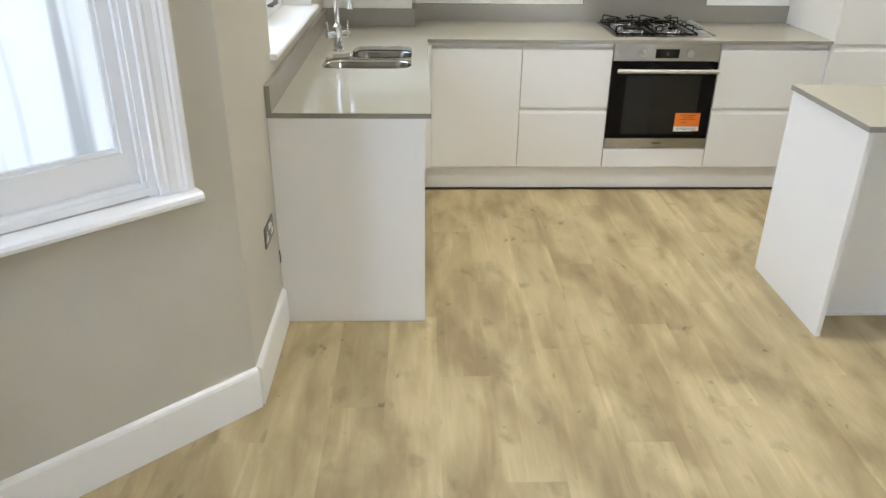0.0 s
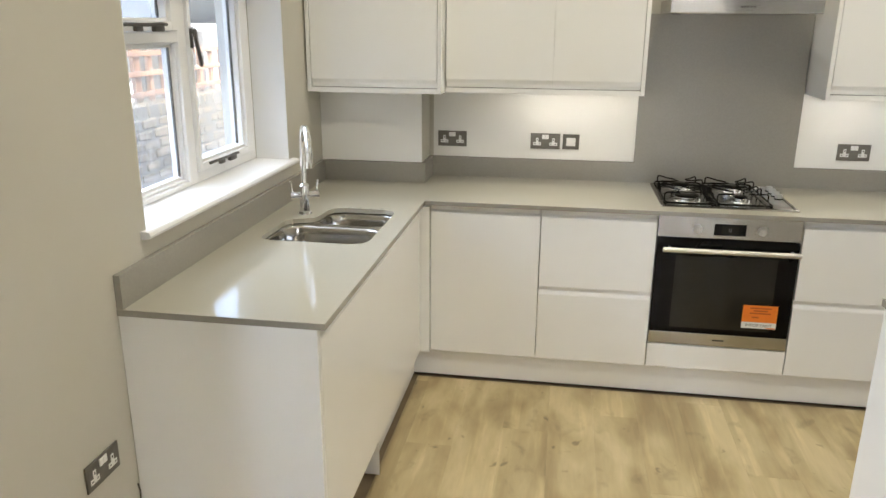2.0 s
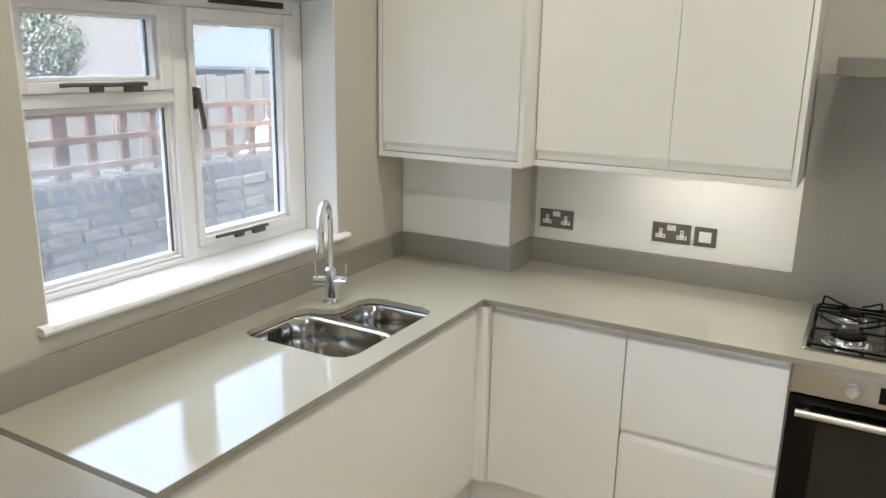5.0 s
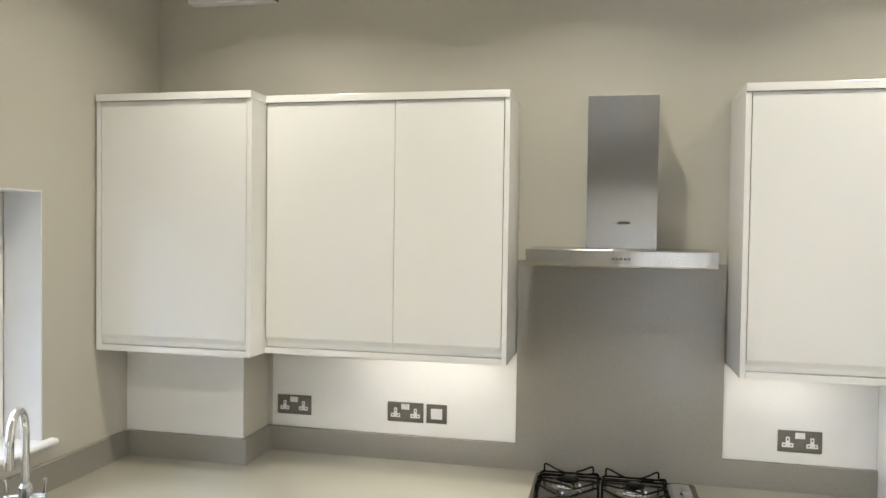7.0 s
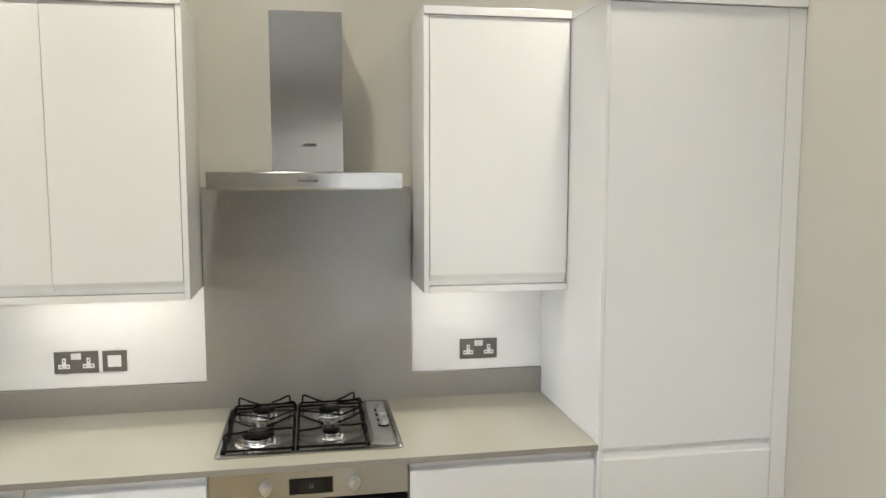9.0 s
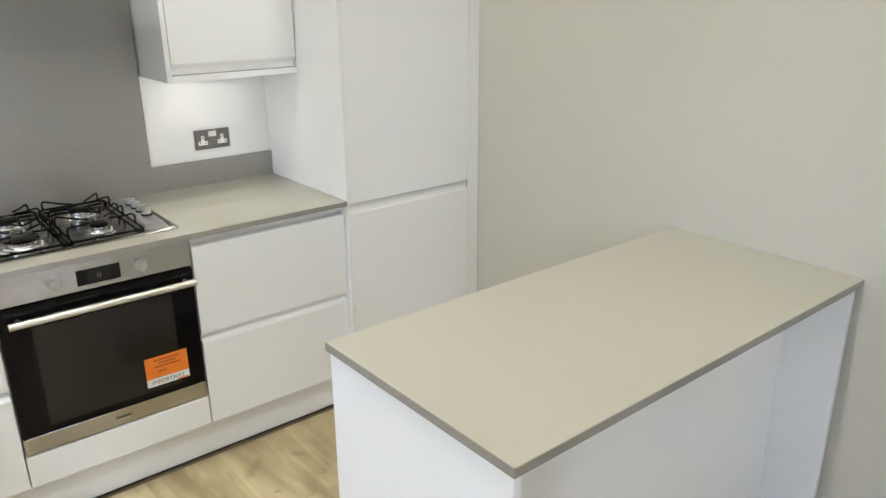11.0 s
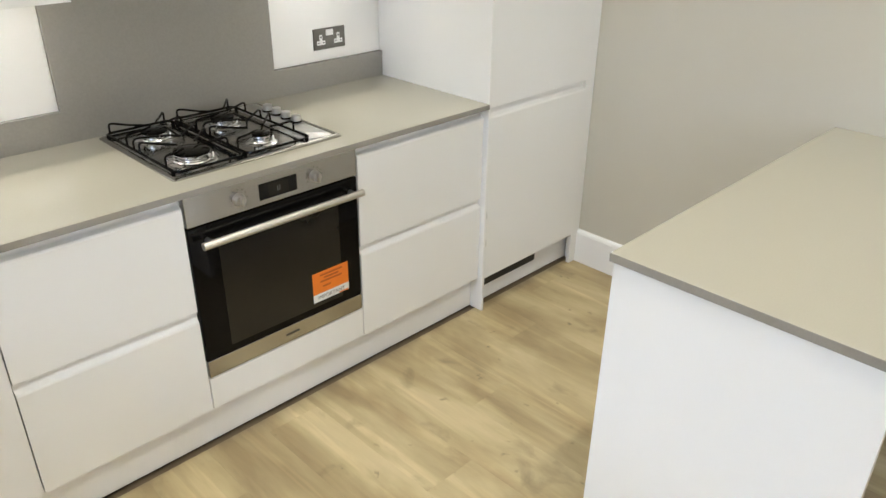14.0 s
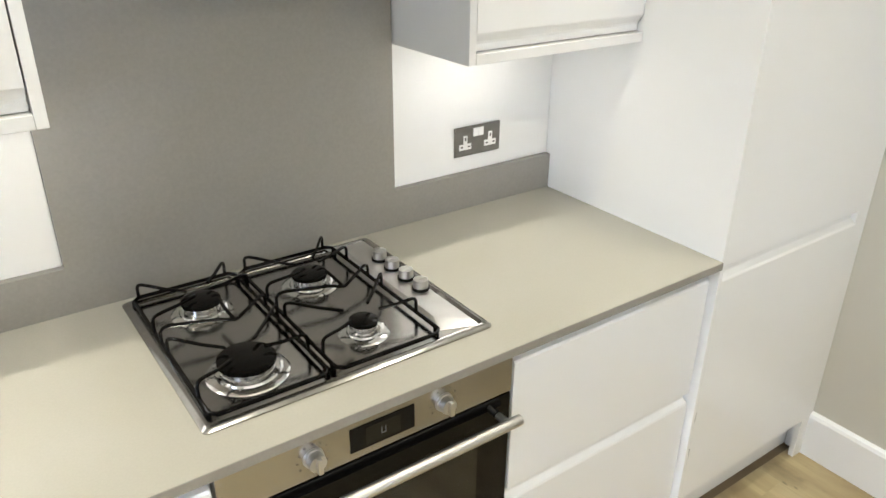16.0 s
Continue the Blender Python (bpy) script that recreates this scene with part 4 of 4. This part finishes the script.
        for sx, sy, bx, by, reach in ((gx0 + 0.012, gy1 - 0.004, rx, ry, 0.030), (gx1 - 0.020, gy1 - 0.002, rx, ry, 0.045), (gx0, 4.533, rx, ry, 0.012), (gx1, 4.605, rx, ry, 0.030),
                                      (gx0, 4.448, fx, fy, 0.040), (gx0, 4.285, fx, fy, 0.034), (gx1, 4.452, fx, fy, 0.040), (gx1, 4.318, fx, fy, 0.034)):
            st = Vector((sx, sy, gz))
            up = st + Vector((0, 0, top - gz))
            way = Vector((bx, by, up.z)) - up
            e = up + way * (1 - reach / way.length) - Vector((0, 0, 0.002))
            run = e - up
            prong([st, st + Vector((0, 0, (top - gz) * 0.72)), up + run * 0.03 - Vector((0, 0, 0.003)), up + run * 0.10, up + run * 0.22, up + run * 0.6 - Vector((0, 0, 0.002)), e])
        # cross rod between the burners, dipping at its middle
        yb, xm = 4.487, gx0 + wide * 0.62
        prong([(gx0, yb, gz), (gx0, yb, top - 0.010), (gx0 + 0.006, yb, top - 0.002), (gx0 + 0.018, yb - 0.001, top), (xm - 0.03, yb - 0.020, top - 0.006), (xm, yb - 0.026, top - 0.014), (xm + 0.008, yb - 0.022, top - 0.014),
               (gx1 - 0.012, yb + 0.016, top - 0.003), (gx1 - 0.003, yb + 0.020, top - 0.008), (gx1, yb + 0.021, gz)])
        prong([(xm, yb - 0.026, top - 0.014), (xm - 0.004, yb - 0.005, top - 0.008), (rx + 0.022, ry - 0.040, top - 0.002)])


hob()


# ---- oven ----
def oven():
    x0, x1 = 1.3765, 1.9705
    o = thing("built_in_oven", (1.6735, 4.4, 0.265), "stainless steel and black glass built-in oven with orange label", "oven")
    part("body", box((x0 + 0.01, 4.18, 0.268), (x1 - 0.01, 4.70, 0.855)), DARK, o)
    panel = part("control_panel", box((x0, 4.148, 0.772), (x1, 4.178, 0.866), 0.0015), STEEL, o, "brushed steel control panel")
    part("display", box((1.610, 4.1462, 0.788), (1.741, 4.1478, 0.838), 0.0005), SCREEN, panel, "black display window")
    part("display_inset", box((1.640, 4.1456, 0.794), (1.711, 4.1461, 0.832)), INNER_GLASS, panel)
    digit = bmesh.new()
    for lo, hi in (((1.671, 0.808), (1.673, 0.820)), ((1.679, 0.808), (1.681, 0.820)), ((1.671, 0.806), (1.681, 0.808))):
        add_box(digit, (lo[0], 4.1450, lo[1]), (hi[0], 4.1455, hi[1]))
    part("display_digit", digit, DIGIT, panel)
    for kx in (1.541, 1.806):
        kb = bmesh.new()
        cyl(kb, (kx, 4.1478, 0.814), (kx, 4.143, 0.814), 0.0195, 0.0185, 28)
        cyl(kb, (kx, 4.143, 0.814), (kx, 4.128, 0.814), 0.0165, 0.0155, 28)
        add_box(kb, (kx - 0.0045, 4.118, 0.799), (kx + 0.0045, 4.129, 0.829), 0.0015)
        smooth(part("knob", kb, SATIN, panel))
        marks = bmesh.new()
        for k in range(9):
            a = radians(-30 + 30 * k)
            p = Vector((kx + 0.029 * math.cos(a), 4.1476, 0.814 + 0.029 * math.sin(a)))
            add_box(marks, (p.x - 0.0018, 4.1474, p.z - 0.0014), (p.x + 0.0018, 4.1479, p.z + 0.0014))
        part("dial_marks", marks, INK, panel)
    door = part("door", box((x0, 4.150, 0.328), (x1, 4.176, 0.766), 0.0015), BLACK_GLASS, o, "black glass oven door")
    part("window", box((1.462, 4.1486, 0.352), (1.890, 4.1498, 0.690)), INNER_GLASS, door, "dark see-through oven window")
    part("trim", box((x0, 4.149, 0.268), (x1, 4.176, 0.3265), 0.0015), STEEL, door, "brushed steel lower trim")
    part("badge", box((1.655, 4.1478, 0.294), (1.705, 4.1488, 0.301)), PEWTER, door)
    hb = bmesh.new()
    cyl(hb, (1.400, 4.114, 0.722), (1.968, 4.114, 0.722), 0.0115, n=24)
    for hx in (1.43, 1.94):
        cyl(hb, (hx, 4.149, 0.722), (hx, 4.114, 0.722), 0.008, n=14)
    smooth(part("handle", hb, SATIN, door, "round steel bar handle"))
    label = part("label", box((1.770, 4.1474, 0.398), (1.916, 4.1484, 0.477)), ORANGE, door, "orange paper label")
    part("label_strip", box((1.770, 4.1474, 0.369), (1.916, 4.1484, 0.3975)), LABEL_WHITE, label, "white label strip")
    lettering("label_words", "IMPORTANT", 0.020, pose(1.843, 4.1470, 0.3765, 90, 0, 0), INK, label)
    lines = bmesh.new()
    for za, xa, xb in ((0.461, 1.80, 1.89), (0.449, 1.815, 1.875), (0.437, 1.80, 1.888), (0.418, 1.81, 1.84)):
        add_box(lines, (xa, 4.1466, za), (xb, 4.1473, za + 0.006))
    part("label_print", lines, ORANGE_TYPE, label)
    part("label_foot", box((1.875, 4.1466, 0.3700), (1.913, 4.1473, 0.3745)), ORANGE, label)


oven()


# ---- cooker hood ----
def hood():
    h = thing("cooker_hood", (1.683, 4.55, 1.704), "brushed steel chimney cooker hood above the hob", "cooker hood")
    can = bmesh.new()
    extrude(can, [(4.346, 1.7045), (4.3445, 1.708), (4.3445, 1.757), (4.348, 1.7605), (4.742, 1.7605), (4.742, 1.7045)], lambda s, d, z: Vector((s, d, z)), 1.371, 1.984)
    canopy = part("canopy", can, CANOPY_STEEL, h)
    part("filter", box((1.42, 4.40, 1.7015), (1.935, 4.70, 1.7043)), HOB_STEEL, canopy, "metal grease filter")
    btn = bmesh.new()
    for k in range(5):
        add_box(btn, (1.652 + 0.013 * k, 4.3432, 1.728), (1.660 + 0.013 * k, 4.3447, 1.735), 0.0006)
    part("buttons", btn, PEWTER, canopy)
    part("chimney", box((1.5635, 4.520, 1.761), (1.803, 4.742, 2.293), 0.0005), STEEL_V, h)
    badge = bmesh.new()
    add_box(badge, (1.664, 4.5185, 1.846), (1.712, 4.5197, 1.850))
    add_box(badge, (1.672, 4.5185, 1.850), (1.712, 4.5197, 1.856))
    part("badge", badge, PEWTER, h)


hood()


# ---- sockets and switch ----
def double_socket(name="double_socket"):
    """Faces -y, its back on y = 0, its middle at the origin."""
    s = thing(name, (0, 0, 0), "satin nickel double power socket with white inserts", "power socket", "power sockets")
    plate = part("plate", box((-0.0745, -0.006, -0.0395), (0.0745, -0.0005, 0.0395), 0.0015), PLATE, s)
    for cx in (-0.041, 0.041):
        face = bmesh.new()
        add_box(face, (cx - 0.0065, -0.0072, -0.006), (cx + 0.0065, -0.0061, 0.016), 0.0004)
        add_box(face, (cx - 0.0195, -0.0072, -0.022), (cx + 0.0195, -0.0061, -0.006), 0.0004)
        part("outlet", face, INSERT, plate, "white socket insert")
        holes = bmesh.new()
        add_box(holes, (cx - 0.002, -0.0077, 0.003), (cx + 0.002, -0.0073, 0.011))
        for px in (-0.0115, 0.0115):
            add_box(holes, (cx + px - 0.0035, -0.0077, -0.0155), (cx + px + 0.0035, -0.0073, -0.0120))
        part("pin_holes", holes, DARK, plate)
    for cx in (-0.0085, 0.0085):
        part("rocker", box((cx - 0.0082, -0.0095, 0.011), (cx + 0.0082, -0.0061, 0.033), 0.001), INSERT, plate, "white rocker switch")
    return s


sock = double_socket()
sock.matrix_basis = pose(0.377, BACK - 0.0042, 1.083)
copy_thing(sock, pose(0.856, BACK - 0.0042, 1.083))
copy_thing(sock, pose(2.328, BACK - 0.0042, 1.073))
low_socket = copy_thing(sock, pose(RIGHT, 2.175, 0.465, 0, 0, -90))
tagged(low_socket, "satin nickel double socket low on the plain wall")
low_socket = copy_thing(sock, pose(LEFT, 2.510, 0.487, 0, 0, 90))
tagged(low_socket, "satin nickel double socket beside the worktop end")
sw = thing("wall_switch", (0.985, BACK - 0.0042, 1.083), "satin nickel single appliance switch with a white rocker", "switch")
plate = part("plate", box((0.9435, BACK - 0.0102, 1.045), (1.0265, BACK - 0.0047, 1.121), 0.0015), PLATE, sw)
part("rocker", box((0.962, BACK - 0.0137, 1.062), (1.008, BACK - 0.01021, 1.104), 0.0015), INSERT, plate, "white square rocker")
cb = thing("cable_end", (LEFT, 2.655, 0.30), "short dark cable end beside the end panel", "cable")
part("cable", tube(bmesh.new(), [(LEFT + 0.004, 2.657, 0.335), (LEFT + 0.006, 2.660, 0.31), (LEFT + 0.004, 2.661, 0.280)], 0.0025), PEWTER, cb)
vb = thing("wall_vent_box", (0.09, 4.72, 2.745), "white plastic vent box high on the wall", "vent")
part("housing", box((-0.096, 4.690, 2.745), (0.283, 4.7445, 2.93), 0.006), TRIM, vb)
part("grille", box((-0.08, 4.686, 2.76), (0.267, 4.6895, 2.915), 0.001), CARCASS, vb)
part("shadow_gap", box((0.2835, 4.700, 2.750), (0.2885, 4.7445, 2.925)), PEWTER, vb)


# ---- breakfast bar ----
def breakfast_bar():
    x0, x1, y0, y1 = 1.905, 3.2585, 2.520, 3.145
    b = thing("breakfast_bar", (2.58, 2.84, 0.0), "white gloss breakfast bar with a beige-grey quartz top", "breakfast bar")
    part("worktop", box((x0, y0, 0.8655), (x1, y1, 0.8885), 0.0012), QUARTZ, b, "beige-grey polished quartz top")
    # added strips darken the bar top's edges, as shade on the same stone
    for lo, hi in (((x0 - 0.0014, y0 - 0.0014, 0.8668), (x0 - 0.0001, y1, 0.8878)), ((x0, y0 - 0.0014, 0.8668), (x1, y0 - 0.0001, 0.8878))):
        part("edge", box(lo, hi), QUARTZ_SHADED, b, "slab edge strip with its shade in a darker grey")
    part("end_panel", box((1.912, 2.528, 0.001), (1.934, 3.137, 0.8650), 0.001), GLOSS, b)
    part("back_panel", box((1.9345, 2.700, 0.004), (3.222, 2.720, 0.8650), 0.001), GLOSS, b)
    part("wall_panel", box((3.2225, 2.530, 0.001), (3.2405, 3.137, 0.8650), 0.001), GLOSS, b)
    part("carcass", box((1.9345, 2.7205, 0.15), (3.222, 3.110, 0.8645)), CARCASS, b)
    part("plinth", box((1.9345, 3.06, 0.004), (3.222, 3.078, 0.148)), GLOSS, b)
    for k in range(2):
        s0 = 1.936 + 0.643 * k
        part("door", j_front(lambda s, d, z: Vector((s, 3.131 - d, z)), s0, s0 + 0.640, 0.150, 0.862), GLOSS, b)
    bead = bmesh.new()
    add_box(bead, (1.9345, 2.692, 0.001), (3.214, 2.6995, 0.009))
    add_box(bead, (3.2145, 2.545, 0.001), (3.222, 2.6995, 0.009))
    part("floor_bead", bead, TRIM, b, "thin white floor bead")


breakfast_bar()

# ---- ceiling downlights ----
def downlight():
    d = thing("downlight", (0, 0, 0), "white round recessed ceiling downlight, lit", "downlight", "ceiling downlights")
    bm = bmesh.new()
    rings = [[bm.verts.new((r * math.cos(2 * math.pi * k / 28), r * math.sin(2 * math.pi * k / 28), z)) for k in range(28)] for r, z in ((0.044, -0.0005), (0.046, -0.008), (0.041, -0.010), (0.041, -0.0005))]
    for a, b in zip(rings, rings[1:]):
        for i in range(28):
            bm.faces.new((a[i], a[(i + 1) % 28], b[(i + 1) % 28], b[i]))
    smooth(part("bezel", bm, TRIM, d))
    return d


first = downlight()
first.matrix_basis = pose(*DOWNLIGHTS[0], CEIL)
# the two rear rows get bezels too, though those lamps are added fill
for lx, ly in DOWNLIGHTS[1:]:
    copy_thing(first, pose(lx, ly, CEIL))


# ---- outside: side passage, garden wall, neighbours ----
gm = bmesh.new()
bmesh.ops.create_grid(gm, x_segments=2, y_segments=2, size=400, matrix=Matrix.Translation((0, 0, -0.25)))
structure("ground", gm, GROUND, "grey paved garden ground", "ground")
GX, G_TOP = -2.0, 0.980
gw = thing("garden_wall", (GX - 0.11, 5.5, -0.25), "weathered stock brick garden wall with a brick-on-edge top", "garden wall")
part("core", box((GX - 0.215, 1.5, -0.25), (GX - 0.004, 9.5, G_TOP + 0.09)), MORTAR, gw)


def brick_mesh(name, lx, ly, lz):
    bm = box((-lx / 2, -ly / 2, -lz / 2), (lx / 2, ly / 2, lz / 2))
    bmesh.ops.bevel(bm, geom=list(bm.edges), offset=0.013, segments=1, affect="EDGES")
    for v in bm.verts:
        v.co += noise.noise_vector(v.co * 23) * 0.018
    bmesh.ops.recalc_face_normals(bm, faces=bm.faces)
    me = bpy.data.meshes.new(name)
    bm.to_mesh(me)
    bm.free()
    me.materials.append(BRICK)
    return me


stretcher, header, soldier = brick_mesh("brick", 0.10, 0.218, 0.066), brick_mesh("brick_header", 0.10, 0.104, 0.066), brick_mesh("brick_soldier", 0.215, 0.068, 0.104)


def lay(me, name, x, y, z):
    ob = new(name, me)
    ob.parent = gw
    ob.location = Vector((x + random.uniform(-0.006, 0.004), y + random.uniform(-0.003, 0.003), z + random.uniform(-0.003, 0.003))) - gw.location
    ob.rotation_euler = (random.uniform(-0.035, 0.035), random.uniform(-0.02, 0.02), random.uniform(-0.03, 0.03))
    ob.scale = (1, random.uniform(0.84, 1.05), random.uniform(0.80, 1.08))


for row in range(6):
    zc = G_TOP - 0.038 - 0.0765 * row
    y = 3.0 + (0.06 if row % 2 else 0.0)
    while y < 8.6:
        if row % 2:
            lay(header if int(y * 7) % 3 == 0 else stretcher, "brick", GX - 0.045, y + 0.06, zc)
        else:
            lay(stretcher, "brick", GX - 0.045, y + 0.115, zc)
        y += 0.232 if not (row % 2 and int(y * 7) % 3 == 0) else 0.170
y = 3.0
while y < 8.6:
    lay(soldier, "coping_brick", GX - 0.108, y, G_TOP + 0.055)
    y += 0.079

tr = thing("trellis", (GX - 0.1, 5.5, G_TOP + 0.10), "brown timber trellis on top of the garden wall", "trellis")
for k in range(34):
    yy = 2.528 + 0.198 * k
    wide = k % 9 == 8
    part("post" if wide else "slat", box((GX - 0.10, yy, 1.090), (GX - 0.07, yy + (0.080 if wide else 0.046), 1.475 if wide else 1.445), 0.002), TRELLIS, tr)
for zz in (1.128, 1.272, 1.412):
    part("rail", box((GX - 0.069, 2.6, zz), (GX - 0.045, 9.2, zz + 0.036), 0.002), TRELLIS, tr)

fn = thing("garden_fence", (-7.0, 9.0, -0.25), "weathered grey close-board fence across the gardens", "fence")
for k in range(70):
    yy = 3.0 + 0.20 * k
    part("board", box((-7.02 - 0.012 * (k % 2), yy, -0.2), (-7.0 - 0.012 * (k % 2), yy + 0.19, 1.42 + 0.02 * math.sin(k * 2.1))), FENCE, fn)
for k in range(8):
    part("post", box((-6.99, 3.0 + 1.9 * k, -0.25), (-6.89, 3.1 + 1.9 * k, 1.52)), FENCE, fn)
sheet = thing("tarpaulin", (-4.2, 8.3, -0.25), "white sheet draped over garden things", "tarpaulin")
tb = bmesh.new()
bmesh.ops.create_grid(tb, x_segments=12, y_segments=12, size=0.75, matrix=Matrix.Translation((-4.2, 8.5, 0)))
for v in tb.verts:
    r = math.hypot(v.co.x + 4.2, v.co.y - 8.5)
    v.co.z = max(-0.24, 1.28 - 1.25 * r ** 1.6 + 0.08 * noise.noise(v.co * 4))
smooth(part("cloth", tb, WHITE_SHEET, sheet), 60)


def house(place, wx, wy, wall_h, roof_h, label, wall_material):
    x, y = place
    h = thing("neighbour_house", (x, y, -0.25), label, "house")
    part("wall", box((x - wx / 2, y - wy / 2, -0.25), (x + wx / 2, y + wy / 2, wall_h)), wall_material, h)
    roof = bmesh.new()
    extrude(roof, [(-wy / 2 - 0.25, wall_h), (wy / 2 + 0.25, wall_h), (wy / 2 + 0.25, wall_h + 0.08), (0, wall_h + roof_h), (-wy / 2 - 0.25, wall_h + 0.08)], lambda s, d, z: Vector((s, y + d, z)), x - wx / 2 - 0.2, x + wx / 2 + 0.2)
    part("roof", roof, SLATE, h, "grey slate roof")
    return h


house((-12.4, 18.5), 5.0, 5.0, 1.35, 1.3, "low garden outbuilding with a grey slate roof", RENDER_WALL)
house((-24.0, 22.0), 7.0, 16.0, 5.6, 2.4, "pale rendered neighbouring house beyond the gardens", RENDER_WALL)


def tree(place, height, crown_r, seed):
    rnd = random.Random(seed)
    x, y = place
    t = thing("garden_tree", (x, y, -0.25), "leafy garden tree beyond the fence", "tree")
    bm = bmesh.new()
    cyl(bm, (x, y, -0.25), (x, y, height * 0.55), 0.14, 0.07, 10)
    for k in range(7):
        a, l = rnd.uniform(0, 6.28), rnd.uniform(0.5, 0.9) * crown_r
        z = height * rnd.uniform(0.35, 0.6)
        cyl(bm, (x, y, z), (x + l * math.cos(a), y + l * math.sin(a), z + l * 0.8), 0.045, 0.015, 7)
    part("trunk", bm, BARK, t)
    cr = bmesh.new()
    for k in range(6000):
        d = Vector((rnd.gauss(0, 1), rnd.gauss(0, 1), rnd.gauss(0, 0.8))).normalized() * crown_r * rnd.uniform(0.35, 1.0) ** 0.6
        d *= 0.75 + 0.35 * noise.noise(d * 1.3 + Vector((seed, 0, 0)))
        c = Vector((x, y, height * 0.72)) + d
        s = rnd.uniform(0.025, 0.06)
        u = Vector((rnd.gauss(0, 1), rnd.gauss(0, 1), rnd.gauss(0, 1))).normalized()
        w = u.orthogonal().normalized()
        vs = [cr.verts.new(c + q) for q in (u * s, w * s * 0.5, -u * s, -w * s * 0.5)]
        cr.faces.new(vs)
    part("crown", cr, LEAF, t)


tree((-11.5, 9.7), 2.8, 1.25, 3)
tree((-12.8, 11.2), 2.4, 0.9, 8)

# ---- floor: oak laminate planks ----
fl = tagged(part("floor", box((-1.3, REAR - 0.2, -0.2), (RIGHT + 0.1, BACK + 0.1, -0.0102)), SUBFLOOR), "washed oak laminate plank floor", "floor", "", "structure")
PLANK_W, PLANK_L = 0.1925, 1.285
plank_meshes = {}


def plank(x, wide, y0, y1):
    length = (round(wide, 4), round(y1 - y0, 3))
    if length not in plank_meshes:
        w, b = wide / 2, 0.0004
        l = length[1] / 2
        bm = bmesh.new()
        low = [bm.verts.new((sx * (w - 0.0001), sy * (l - 0.0001), -0.010)) for sx, sy in ((-1, -1), (1, -1), (1, 1), (-1, 1))]
        mid = [bm.verts.new((sx * (w - 0.0001), sy * (l - 0.0001), -b)) for sx, sy in ((-1, -1), (1, -1), (1, 1), (-1, 1))]
        top = [bm.verts.new((sx * (w - b), sy * (l - b), 0.0)) for sx, sy in ((-1, -1), (1, -1), (1, 1), (-1, 1))]
        bm.faces.new(top)
        for a, c in ((low, mid), (mid, top)):
            for i in range(4):
                bm.faces.new((a[i], a[(i + 1) % 4], c[(i + 1) % 4], c[i]))
        me = bpy.data.meshes.new("plank")
        bmesh.ops.recalc_face_normals(bm, faces=bm.faces)
        bm.to_mesh(me)
        bm.free()
        me.materials.append(OAK)
        plank_meshes[length] = me
    ob = new("plank", plank_meshes[length])
    ob.parent = fl
    ob.location = (x + wide / 2, (y0 + y1) / 2, 0)


col = 0
x = RIGHT - 0.004 - PLANK_W * 23
while x < RIGHT - 0.01:
    y_end = 4.166 if x + PLANK_W > 0.303 else 2.72
    y_start = REAR
    if x + PLANK_W < LEFT:
        f = (LEFT - (x + PLANK_W)) / 0.741
        y_end = 2.115 - 0.671 * f + 0.10
        y_start = -0.78 + 0.2 * f
    y = y_start - (0.43 * col * 1.0 % 1.0) * PLANK_L
    while y < y_end:
        a, b = max(y, y_start), min(y + PLANK_L, y_end)
        if x < 0.303 < x + PLANK_W and b > 2.70:
            # the boards stop short of the side plinth
            if a < 2.70:
                plank(x, PLANK_W, a, 2.70)
                a = 2.7005
            plank(0.303, x + PLANK_W - 0.303, a, b)
        elif b - a > 0.02:
            plank(x, PLANK_W, a, b)
        y += PLANK_L
    x += PLANK_W
    col += 1
